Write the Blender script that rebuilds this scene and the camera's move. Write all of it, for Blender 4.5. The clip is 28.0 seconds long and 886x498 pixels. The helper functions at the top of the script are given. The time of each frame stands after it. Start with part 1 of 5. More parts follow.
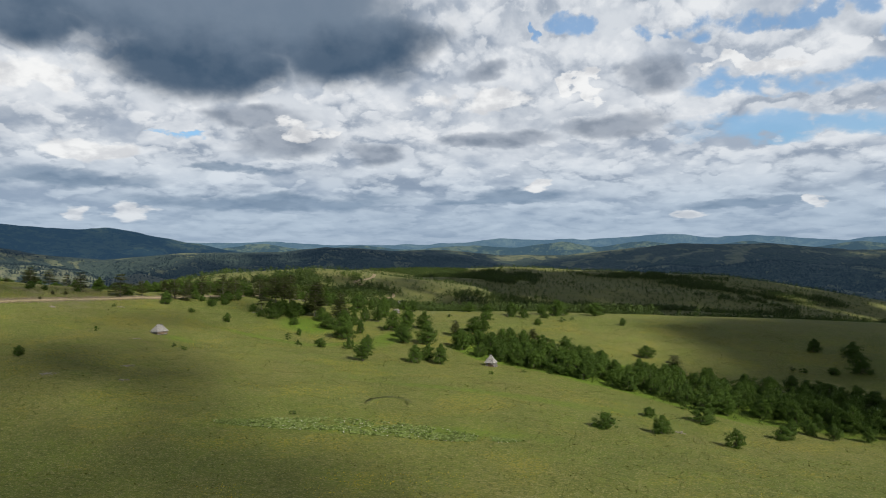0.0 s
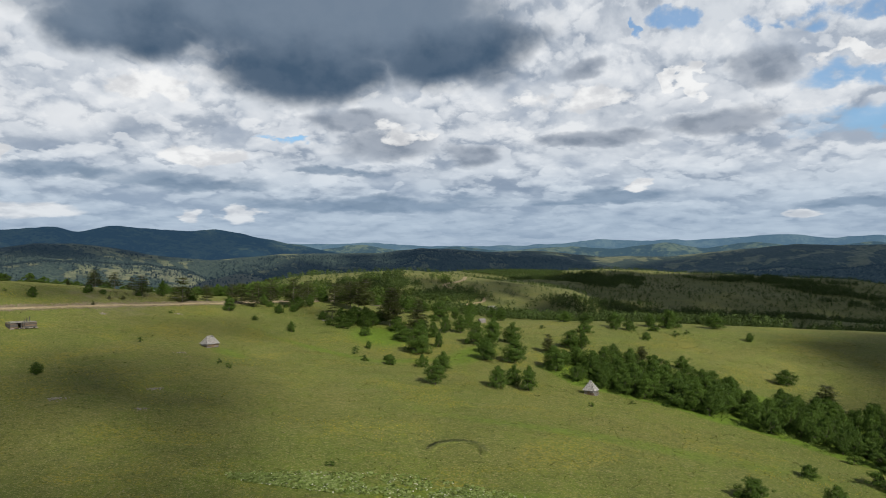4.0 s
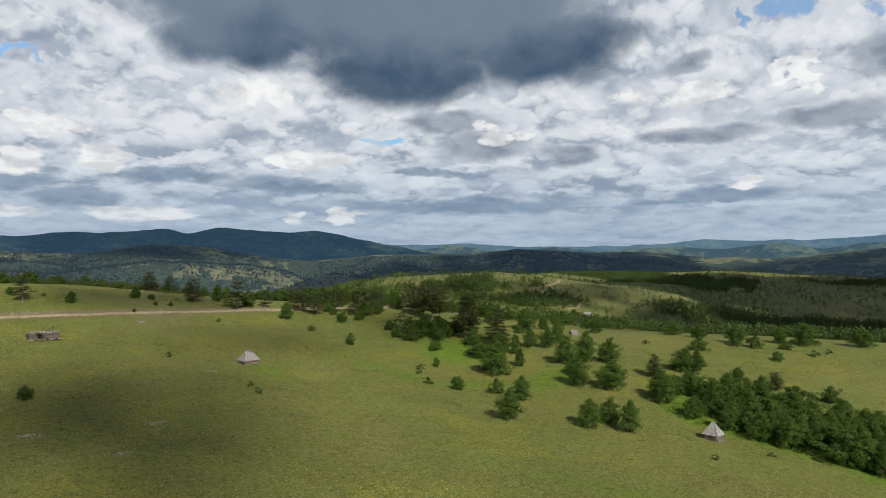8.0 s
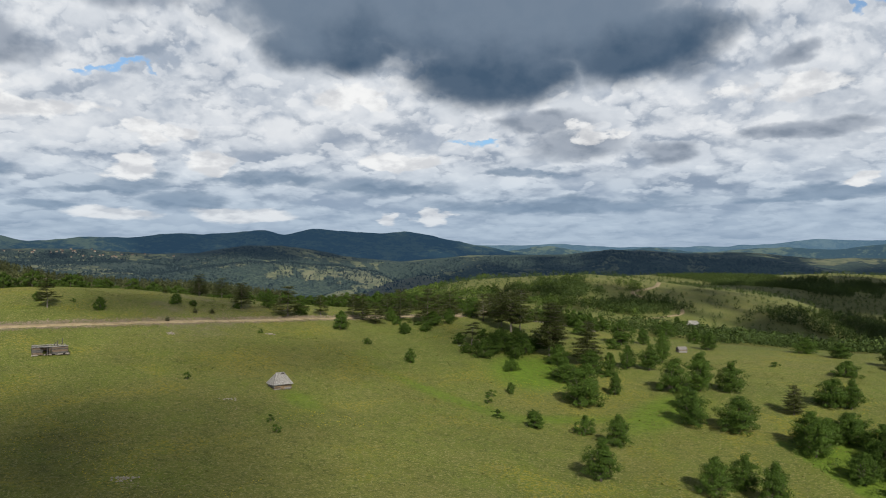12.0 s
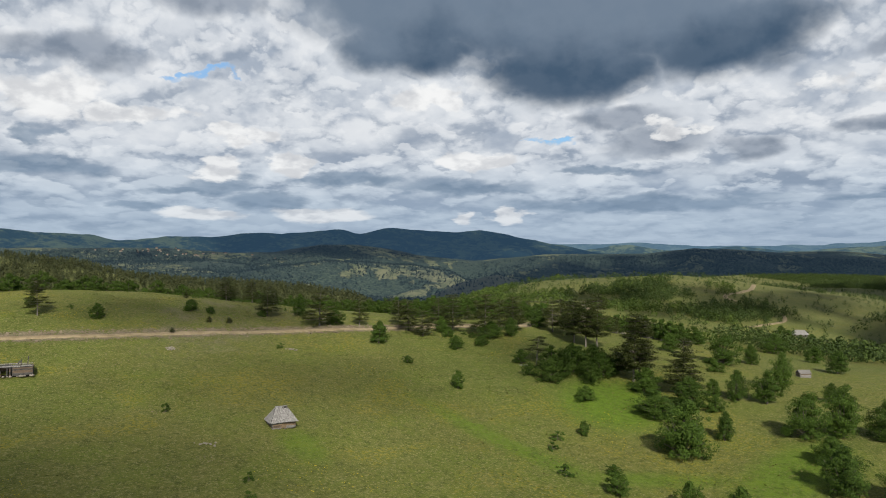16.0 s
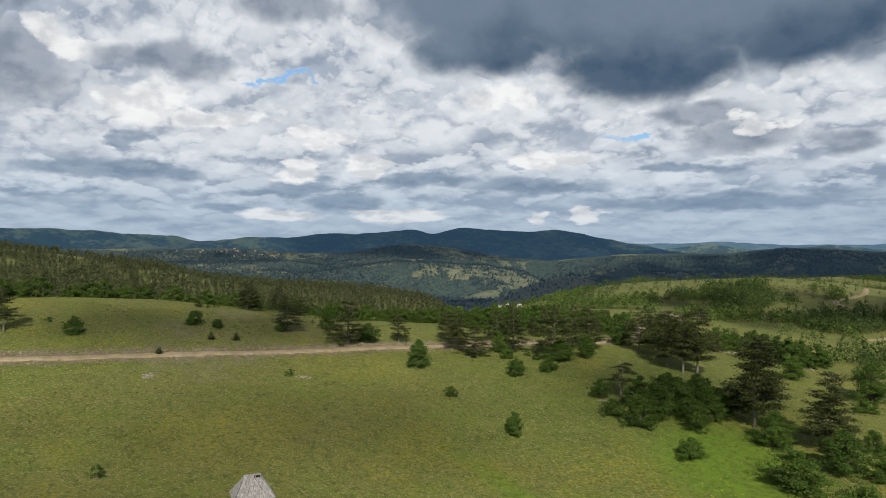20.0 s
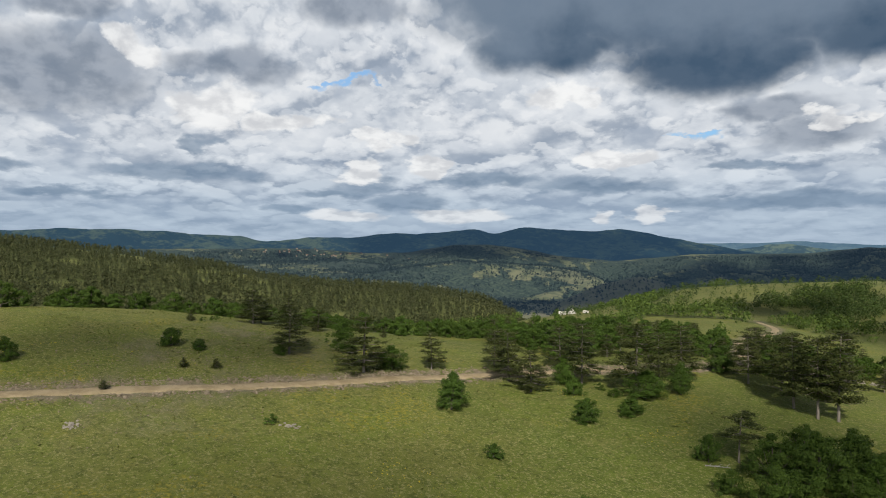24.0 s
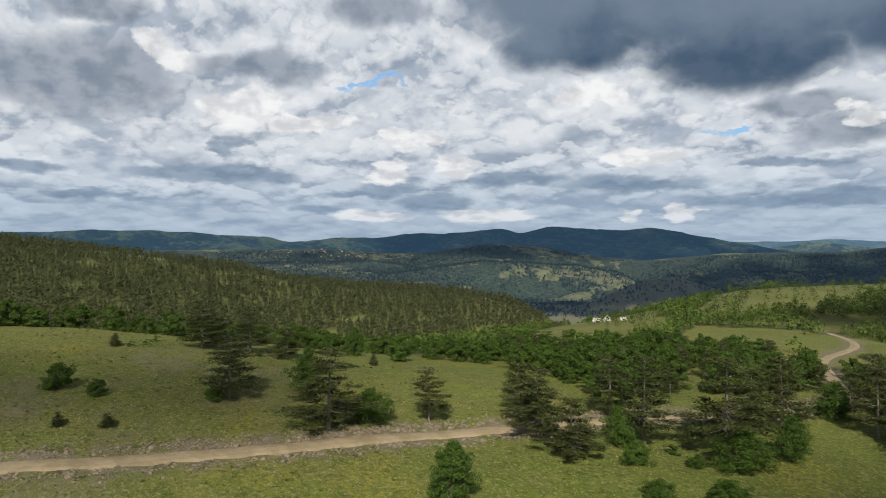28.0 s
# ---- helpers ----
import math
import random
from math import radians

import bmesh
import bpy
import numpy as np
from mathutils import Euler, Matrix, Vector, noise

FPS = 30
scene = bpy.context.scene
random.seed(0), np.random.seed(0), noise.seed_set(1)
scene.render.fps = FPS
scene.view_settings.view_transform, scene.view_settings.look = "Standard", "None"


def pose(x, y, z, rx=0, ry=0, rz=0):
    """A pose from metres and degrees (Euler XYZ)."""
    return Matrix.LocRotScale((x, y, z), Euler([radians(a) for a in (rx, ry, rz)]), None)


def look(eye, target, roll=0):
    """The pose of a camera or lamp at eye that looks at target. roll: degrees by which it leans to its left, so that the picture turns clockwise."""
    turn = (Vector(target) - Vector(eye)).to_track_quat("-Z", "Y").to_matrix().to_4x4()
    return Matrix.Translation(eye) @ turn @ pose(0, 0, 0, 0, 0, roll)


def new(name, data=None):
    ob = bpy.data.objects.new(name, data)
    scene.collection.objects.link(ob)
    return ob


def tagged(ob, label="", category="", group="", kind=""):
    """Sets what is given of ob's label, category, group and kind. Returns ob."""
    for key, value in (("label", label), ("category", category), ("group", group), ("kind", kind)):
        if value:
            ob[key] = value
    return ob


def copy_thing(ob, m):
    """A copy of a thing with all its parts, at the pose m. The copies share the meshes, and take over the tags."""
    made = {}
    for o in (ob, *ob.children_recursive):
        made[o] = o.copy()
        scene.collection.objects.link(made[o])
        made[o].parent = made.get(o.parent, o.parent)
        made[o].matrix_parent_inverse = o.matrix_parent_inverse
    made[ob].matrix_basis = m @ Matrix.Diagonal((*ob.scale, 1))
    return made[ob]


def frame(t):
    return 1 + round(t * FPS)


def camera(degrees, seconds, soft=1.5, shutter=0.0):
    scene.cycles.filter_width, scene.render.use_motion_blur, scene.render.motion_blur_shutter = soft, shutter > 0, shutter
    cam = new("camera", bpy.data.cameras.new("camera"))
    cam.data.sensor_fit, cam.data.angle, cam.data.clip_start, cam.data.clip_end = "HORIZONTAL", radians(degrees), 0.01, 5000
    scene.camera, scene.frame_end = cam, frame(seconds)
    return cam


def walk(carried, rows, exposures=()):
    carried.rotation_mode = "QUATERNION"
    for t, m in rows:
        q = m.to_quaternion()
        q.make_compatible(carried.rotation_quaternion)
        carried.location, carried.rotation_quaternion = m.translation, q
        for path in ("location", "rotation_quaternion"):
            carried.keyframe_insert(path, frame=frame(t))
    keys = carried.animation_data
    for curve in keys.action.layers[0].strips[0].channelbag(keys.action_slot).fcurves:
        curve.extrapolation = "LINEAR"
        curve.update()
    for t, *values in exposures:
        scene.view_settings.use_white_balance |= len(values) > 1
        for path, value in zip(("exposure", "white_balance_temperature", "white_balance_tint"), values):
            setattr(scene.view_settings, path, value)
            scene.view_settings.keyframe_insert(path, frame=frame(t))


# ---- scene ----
cam = camera(63.71, 28.0, soft=1.0)
# seconds, place, heading clockwise from +y, upward tilt, roll
PATH = [
    (0, 0.00, -0.00, 40.00, -0.00, 0.38, -0.08),
    (3, 1.77, 29.46, 40.38, -5.82, 0.44, -0.02),
    (5.5, 2.61, 54.30, 40.77, -10.68, 0.49, 0.03),
    (8, 1.51, 78.88, 40.88, -15.52, 0.52, 0.02),
    (11, -3.12, 107.37, 41.07, -21.07, 0.57, 0.04),
    (12.5, -6.07, 121.37, 41.08, -23.72, 0.56, 0.06),
    (14.5, -11.19, 139.80, 41.15, -26.67, 0.52, 0.08),
    (17, -19.29, 162.85, 41.33, -30.50, 0.46, 0.07),
    (20, -31.30, 189.44, 41.62, -34.90, 0.47, -0.01),
    (23.5, -48.18, 218.53, 41.90, -39.48, 0.47, 0.02),
    (25, -56.24, 230.53, 42.02, -40.58, 0.47, -0.01),
    (28, -72.78, 253.76, 42.41, -42.04, 0.46, -0.21),
]
walk(cam, [(t, pose(x, y, z, 90 + tilt, 0, -head) @ pose(0, 0, 0, 0, 0, roll)) for t, x, y, z, head, tilt, roll in PATH])

# ---- daylight: a low afternoon sun behind the flight, under a broken cloud deck ----
SUN_HEADING, SUN_HEIGHT = radians(141), radians(35)
sun = new("sun", bpy.data.lights.new("sun", "SUN"))
sun.data.energy, sun.data.angle, sun.data.color = 5.3, radians(0.6), (1.0, 0.93, 0.82)
sun.matrix_world = look((0, 0, 600), (-math.sin(SUN_HEADING) * math.cos(SUN_HEIGHT), -math.cos(SUN_HEADING) * math.cos(SUN_HEIGHT), 600 - math.sin(SUN_HEIGHT)))
scene.view_settings.exposure = 0.0


class Nodes:
    """A short way to write node trees."""

    def __init__(self, tree):
        self.tree = tree

    def add(self, kind, **inputs):
        n = self.tree.nodes.new("ShaderNode" + kind)
        for key, value in inputs.items():
            self.feed(n, int(key[1:]) if key[1:].isdigit() else key, value)
        return n

    def feed(self, n, key, value):
        if isinstance(key, str):
            key = key.replace("_", " ")
        socket = n.inputs[key]
        if isinstance(value, bpy.types.NodeSocket):
            self.tree.links.new(value, socket)
        else:
            socket.default_value = value

    def math(self, op, a, b=0.0, c=0.0, clamp=False):
        n = self.add("Math", i0=a, i1=b, i2=c)
        n.operation, n.use_clamp = op, clamp
        return n.outputs[0]

    def noise(self, where, scale, detail=4.0, rough=0.55, warp=0.0):
        return self.add("TexNoise", Vector=where, Scale=scale, Detail=detail, Roughness=rough, Distortion=warp).outputs[0]

    def length(self, where):
        n = self.add("VectorMath", i0=where)
        n.operation = "LENGTH"
        return n.outputs["Value"]

    def attribute(self, name):
        n = self.add("Attribute")
        n.attribute_name = name
        return n.outputs["Fac"]

    def ramp(self, value, lo, hi):
        n = self.add("MapRange", i0=value, i1=lo, i2=hi)
        n.interpolation_type = "SMOOTHSTEP"
        return n.outputs[0]

    def mix(self, k, a, b, mode="MIX"):
        n = self.add("Mix")
        n.data_type, n.blend_type = "RGBA", mode
        self.feed(n, 0, k), self.feed(n, 6, a), self.feed(n, 7, b)
        return n.outputs[2]


def rgb(r, g, b):
    return (r, g, b, 1.0)


# clouds ahead: heading, height above the horizon, half width, half depth, all in degrees
DARK_CLOUD = [(-18.0, 18.8, 16.0, 5.6), (-19.0, 14.4, 8.6, 2.9), (-31.5, 16.4, 6.0, 2.5), (-8.0, 16.2, 8.0, 3.2), (-31.0, 19.2, 10.5, 3.8)]
GREY_CLOUDS = [(-69.5, 12.9, 8.6, 3.3), (-14.3, 10.5, 4.6, 0.95), (-12.1, 8.6, 4.2, 1.45), (-5.4, 8.0, 2.5, 1.0), (13.1, 10.1, 4.7, 0.95), (16.8, 13.4, 2.7, 1.4), (-68.5, 17.9, 4.3, 1.3), (-56.5, 14.4, 4.9, 1.4), (4.3, 14.5, 1.8, 0.86), (4.2, 9.1, 4.8, 0.6), (3.7, 14.1, 2.0, 0.75), (-47.1, 19.0, 4.5, 1.8)]
BLUE_BASES = [(-13.9, 4.0, 11.0, 0.65), (-27.6, 5.6, 6.2, 0.75), (-46.3, 5.4, 2.9, 0.75), (-36.5, 6.0, 4.5, 0.6), (-42.4, 4.1, 3.0, 0.85), (-52.1, 3.7, 2.2, 0.5), (6.9, 4.7, 3.8, 0.55), (-60.5, 6.3, 5.9, 0.75), (-58.3, 8.2, 1.3, 0.7), (-72.3, 6.4, 3.0, 0.6), (-16.0, 6.5, 3.4, 0.4), (-26.4, 5.4, 3.8, 0.4), (-48.5, 5.0, 3.1, 0.45), (4.5, 4.3, 5.6, 0.4), (23.9, 3.8, 5.7, 0.33), (-68.3, 4.5, 3.1, 0.4)]
WHITE_HEADS = [(-46.2, 9.1, 2.3, 0.8), (-40.8, 6.9, 1.6, 0.9), (-46.6, 6.7, 2.2, 0.9), (-26.1, 7.7, 2.8, 0.8), (-47.9, 3.1, 3.1, 0.65), (-38.8, 3.2, 3.9, 0.7), (-57.5, 11.2, 3.4, 1.9), (-42.5, 9.2, 2.6, 0.6), (-23.5, 3.2, 1.4, 0.7), (7.4, 5.7, 1.2, 0.65), (-27.4, 3.0, 1.1, 0.5), (11.3, 12.9, 1.1, 1.0), (28.2, 3.6, 0.7, 0.5), (19.1, 3.2, 1.6, 0.4), (-52.0, 10.6, 3.2, 0.9), (-10.5, 9.4, 1.7, 0.8), (-30.5, 12.2, 2.4, 1.1), (23.5, 13.7, 3.2, 0.5), (2.5, 11.9, 3.6, 0.9), (-64.5, 15.2, 3.4, 1.3)]
BLUE_GAPS = [(24.6, 12.2, 5.1, 0.75), (26.0, 9.1, 8.2, 0.85), (31.4, 12.4, 3.3, 0.8), (11.0, 17.5, 2.0, 0.6), (16.5, 16.7, 1.6, 0.6), (21.4, 16.7, 2.1, 0.8), (26.9, 16.4, 3.8, 0.6), (6.5, 17.3, 0.8, 0.5), (-47.4, 13.6, 2.2, 0.20), (-20.0, 8.9, 1.6, 0.18), (36.0, 10.4, 4.0, 1.2), (36.0, 15.0, 4.0, 1.0)]


def banks(k, az, el, rows, edge, core):
    """How far a place in the sky lies inside one of the clouds of rows."""
    best = None
    for a, e, w, d in rows:
        u = k.math("MULTIPLY_ADD", az, 1.0 / w, -a / w)
        v = k.math("MULTIPLY_ADD", el, 1.0 / d, -e / d)
        far = k.math("MULTIPLY_ADD", u, u, k.math("MULTIPLY", v, v))
        best = far if best is None else k.math("MINIMUM", best, far)
    return k.math("SUBTRACT", 1.0, k.ramp(best, core, edge))


def make_sky():
    world = bpy.data.worlds.new("sky")
    scene.world = world
    world.use_nodes = True
    world.node_tree.nodes.clear()
    k = Nodes(world.node_tree)
    blue = k.add("TexSky")
    blue.sky_type, blue.sun_disc, blue.sun_elevation, blue.sun_rotation = "NISHITA", False, SUN_HEIGHT, SUN_HEADING
    way = k.add("TexCoord").outputs["Generated"]
    x, y, z = k.add("SeparateXYZ", i0=way).outputs
    az = k.math("MULTIPLY", k.math("ARCTAN2", x, y), 57.2958)
    el = k.math("MULTIPLY", k.math("ARCSINE", k.math("MAXIMUM", z, 0.0)), 57.2958)
    level = k.math("SQRT", k.math("ADD", k.math("MULTIPLY", x, x), k.math("ADD", k.math("MULTIPLY", y, y), 0.0001)))
    cx, cy = k.math("DIVIDE", k.math("MULTIPLY", x, 18.0), level), k.math("DIVIDE", k.math("MULTIPLY", y, 18.0), level)
    # cloud rows lie closer together towards the horizon
    rise = k.math("MULTIPLY", k.math("LOGARITHM", k.math("ADD", el, 4.0), 2.71828), 8.0)

    def field(scale, lift=0.0, shift=0.0, detail=6.0, rough=0.52, warp=0.0):
        at = k.add("CombineXYZ", i0=k.math("ADD", cx, shift), i1=cy, i2=k.math("ADD", rise, lift)).outputs[0]
        return k.add("TexNoise", Vector=at, Scale=scale, Detail=detail, Roughness=rough, Distortion=warp)

    # a nearly closed pale sheet of grey and white
    soft, streak = field(0.42, 0, 7, 5).outputs[0], field(1.3, 0, 31, 6, 0.5).outputs[0]
    sheet = k.math("ADD", soft, k.math("MULTIPLY", k.math("SUBTRACT", streak, 0.5), 0.55))
    cloud = k.mix(k.ramp(sheet, 0.34, 0.64), rgb(0.375, 0.435, 0.525), rgb(0.655, 0.695, 0.745))
    # edges roll in two sizes
    big = k.add("SeparateXYZ", i0=field(0.62, 0, 53, 4, 0.5).outputs[1]).outputs
    small = k.add("SeparateXYZ", i0=field(2.1, 0, 71, 6, 0.55).outputs[1]).outputs
    nearer = k.math("MULTIPLY_ADD", el, 0.09, 0.32)
    waz = k.math("ADD", az, k.math("MULTIPLY", nearer, k.math("ADD", k.math("MULTIPLY_ADD", big[0], 9.0, -4.5), k.math("MULTIPLY_ADD", small[0], 3.0, -1.5))))
    wel = k.math("ADD", el, k.math("MULTIPLY", nearer, k.math("ADD", k.math("MULTIPLY_ADD", big[1], 2.6, -1.3), k.math("MULTIPLY_ADD", small[1], 1.15, -0.575))))
    calm = (k.math("ADD", az, k.math("MULTIPLY", nearer, k.math("ADD", k.math("MULTIPLY_ADD", big[0], 5.0, -2.5), k.math("MULTIPLY_ADD", small[0], 0.9, -0.45)))),
            k.math("ADD", el, k.math("MULTIPLY", nearer, k.math("ADD", k.math("MULTIPLY_ADD", big[1], 1.7, -0.85), k.math("MULTIPLY_ADD", small[1], 0.4, -0.2)))))
    gap = k.math("MULTIPLY", banks(k, waz, wel, BLUE_GAPS, 1.6, 0.1), k.ramp(streak, 0.30, 0.48))
    cover = k.math("SUBTRACT", 1.0, k.math("MULTIPLY", gap, 0.85))
    # heaped clouds in two sizes: sunlit heads over flat grey bases, told by how the mass thins out upwards
    for size, shift, most, thin, full, lift in ((0.36, 3.0, 0.46, 0.09, 0.80, 0.95), (0.66, 43.0, 0.49, 0.055, 0.80, 0.60), (1.25, 17.0, 0.52, 0.06, 0.55, 0.36)):
        mass, above = field(size, 0, shift, 7, 0.50, 0.12).outputs[0], field(size, lift, shift, 7, 0.50, 0.12).outputs[0]
        head = k.math("MULTIPLY", k.math("MULTIPLY", k.ramp(mass, most, most + thin), k.math("SUBTRACT", full, k.math("MULTIPLY", gap, 0.75))), k.math("MULTIPLY_ADD", k.ramp(el, 0.5, 7.0), 0.55, 0.45))
        light = k.math("SUBTRACT", mass, above)
        tone = k.mix(k.ramp(light, -0.11, 0.07), rgb(0.285, 0.345, 0.435), rgb(0.70, 0.735, 0.78))
        tone = k.mix(k.math("MULTIPLY", k.ramp(light, 0.06, 0.15), 0.7), tone, rgb(0.87, 0.885, 0.90))
        cloud = k.mix(head, cloud, tone)
        cover = k.math("MAXIMUM", cover, head)
    puff = k.ramp(field(1.5, 0, 91, 6, 0.5).outputs[0], 0.36, 0.60)
    # blue-grey bases, one behind the other low down
    cloud = k.mix(k.math("MULTIPLY", banks(k, waz, wel, BLUE_BASES, 1.5, 0.2), 0.80), cloud, k.mix(puff, rgb(0.175, 0.25, 0.345), rgb(0.27, 0.345, 0.44)))
    # grey clouds overhead and the heavy one, darkest along its underside
    grey = banks(k, *calm, GREY_CLOUDS, 1.35, 0.15)
    cloud, cover = k.mix(k.math("MULTIPLY", grey, 0.88), cloud, k.mix(puff, rgb(0.195, 0.24, 0.31), rgb(0.32, 0.365, 0.435))), k.math("MAXIMUM", cover, grey)
    heavy = banks(k, *calm, DARK_CLOUD, 1.40, 0.30)
    under = k.ramp(k.math("ADD", el, k.math("MULTIPLY_ADD", soft, 14.0, -7.0)), 13.5, 20.0)
    dark = k.mix(under, rgb(0.060, 0.104, 0.166), rgb(0.165, 0.22, 0.295))
    dark = k.mix(k.math("MULTIPLY", puff, 0.14), dark, rgb(0.22, 0.27, 0.34))
    cloud, cover = k.mix(heavy, cloud, dark), k.math("MAXIMUM", cover, heavy)
    # higher up one looks at the grey bases only
    cloud = k.mix(k.math("MULTIPLY", k.ramp(z, 0.36, 0.62), 0.92), cloud, rgb(0.080, 0.095, 0.120))
    # bluer through the air lower down
    cloud = k.mix(k.math("SUBTRACT", 1.0, k.ramp(el, 2.0, 10.0)), cloud, k.mix(1.0, cloud, rgb(0.70, 0.795, 0.885), "MULTIPLY"))
    # the sunlit heads between them
    bright = k.math("MULTIPLY", banks(k, waz, wel, WHITE_HEADS, 1.15, 0.45), k.math("SUBTRACT", 1.0, heavy))
    cloud = k.mix(k.math("MULTIPLY", bright, 0.78), cloud, k.mix(puff, rgb(0.64, 0.65, 0.67), rgb(0.95, 0.95, 0.94)))
    # thin veil towards the horizon
    haze = k.math("SUBTRACT", 1.0, k.ramp(z, 0.0, 0.11))
    cloud = k.mix(k.math("MULTIPLY", haze, 0.42), cloud, rgb(0.36, 0.46, 0.58))
    cover = k.math("MAXIMUM", cover, haze)
    clear = k.mix(0.22, k.mix(1.0, blue.outputs[0], rgb(0.062, 0.112, 0.146), "MULTIPLY"), rgb(0.50, 0.57, 0.64))
    out = k.add("Background", Color=k.mix(cover, clear, cloud), Strength=1.0)
    k.tree.links.new(out.outputs[0], k.add("OutputWorld").inputs[0])


make_sky()

# ---- clouds past the view, towards the sun, whose shade lies on the land ----
def make_cloud(x, y, long, broad, turn, base, thick, seed):
    """A flat-based heap of vapour puffs that shades the ground round x, y."""
    rng = np.random.RandomState(seed)
    away = base / math.tan(SUN_HEIGHT)
    cx, cy = x + away * math.sin(SUN_HEADING), y + away * math.cos(SUN_HEADING)
    bm = bmesh.new()
    bmesh.ops.create_icosphere(bm, subdivisions=1, radius=1.0)
    bv = np.array([v.co[:] for v in bm.verts])
    bf = [[v.index for v in f.verts] for f in bm.faces]
    bm.free()
    verts, faces = [], []
    n = int(130 * max(1.0, long / broad * 0.8))
    for k in range(n):
        a, d = k * 2.39996 + rng.uniform(-0.3, 0.3), math.sqrt((k + 0.5) / n) * rng.uniform(0.92, 1.06)
        if rng.rand() > thick:
            continue
        u, v = d * math.cos(a) * long, d * math.sin(a) * broad
        s = broad * rng.uniform(0.13, 0.24) * (1.15 - 0.45 * d)
        c, q = math.cos(radians(turn)), math.sin(radians(turn))
        p = np.array([cx + u * c - v * q, cy + u * q + v * c, base + 0.4 * s * (1 - d)])
        faces += [[i + len(verts) for i in f] for f in bf]
        verts += list(p + bv * (s, s, 0.5 * s) * rng.uniform(0.85, 1.15, (len(bv), 1)))
    return verts, faces


VAPOUR = bpy.data.materials.new("cloud_vapour")
VAPOUR.use_nodes = True
VAPOUR.node_tree.nodes["Principled BSDF"].inputs["Base Color"].default_value = (0.85, 0.86, 0.88, 1)
VAPOUR.node_tree.nodes["Principled BSDF"].inputs["Roughness"].default_value = 1.0


def make_clouds():
    # ground spot that each one shades, its half lengths, turn, height, thickness
    specs = [(330, 640, 330, 215, 0, 1500, 1), (350, 1060, 430, 260, 8, 1500, 1), (194, 288, 150, 98, 84, 1500, 0.95), (-30, 740, 75, 55, 80, 1500, 0.3), (-105, 640, 100, 75, 70, 1500, 0.28), (-104, 196, 75, 36, 125, 1500, 0.32), (-128, 285, 34, 15, 35, 1500, 0.32), (-62, 108, 70, 26, 10, 1500, 0.36), (1300, 3200, 1100, 600, 20, 5000, 1),
             (-188, 319, 36, 22, 50, 1500, 0.4), (200, 2700, 1200, 750, 10, 5000, 1), (-700, 1600, 380, 210, 20, 1500, 1), (-2350, 2350, 700, 400, 40, 5000, 0.3), (-1750, 2600, 340, 220, 40, 5000, 0.7), (-92, 348, 26, 20, 30, 1500, 0.36),
             (-620, 2250, 380, 300, 0, 5000, 0.8), (1300, 2300, 800, 700, 0, 5000, 1), (-2300, 3500, 900, 500, 30, 5000, 1), (-600, 3800, 900, 500, 0, 5000, 1)]
    verts, faces = [], []
    for n, spec in enumerate(specs):
        v, f = make_cloud(*spec, 90 + n)
        faces += [[i + len(verts) for i in q] for q in f]
        verts += v
    me = bpy.data.meshes.new("clouds")
    me.from_pydata([tuple(map(float, v)) for v in verts], [], faces)
    me.polygons.foreach_set("use_smooth", np.ones(len(me.polygons), bool))
    me.materials.append(VAPOUR)
    tagged(new("clouds", me), "white heaped fair-weather clouds drifting across the sky", "clouds", kind="stuff")


make_clouds()

# ---- materials ----
def material(name, rough=0.85, gloss=0.25):
    m = bpy.data.materials.new(name)
    m.use_nodes = True
    m.node_tree.nodes.clear()
    k = Nodes(m.node_tree)
    p = k.add("BsdfPrincipled", Roughness=rough)
    p.inputs["Specular IOR Level"].default_value = gloss
    k.tree.links.new(p.outputs[0], k.add("OutputMaterial").inputs[0])
    return m, k, p


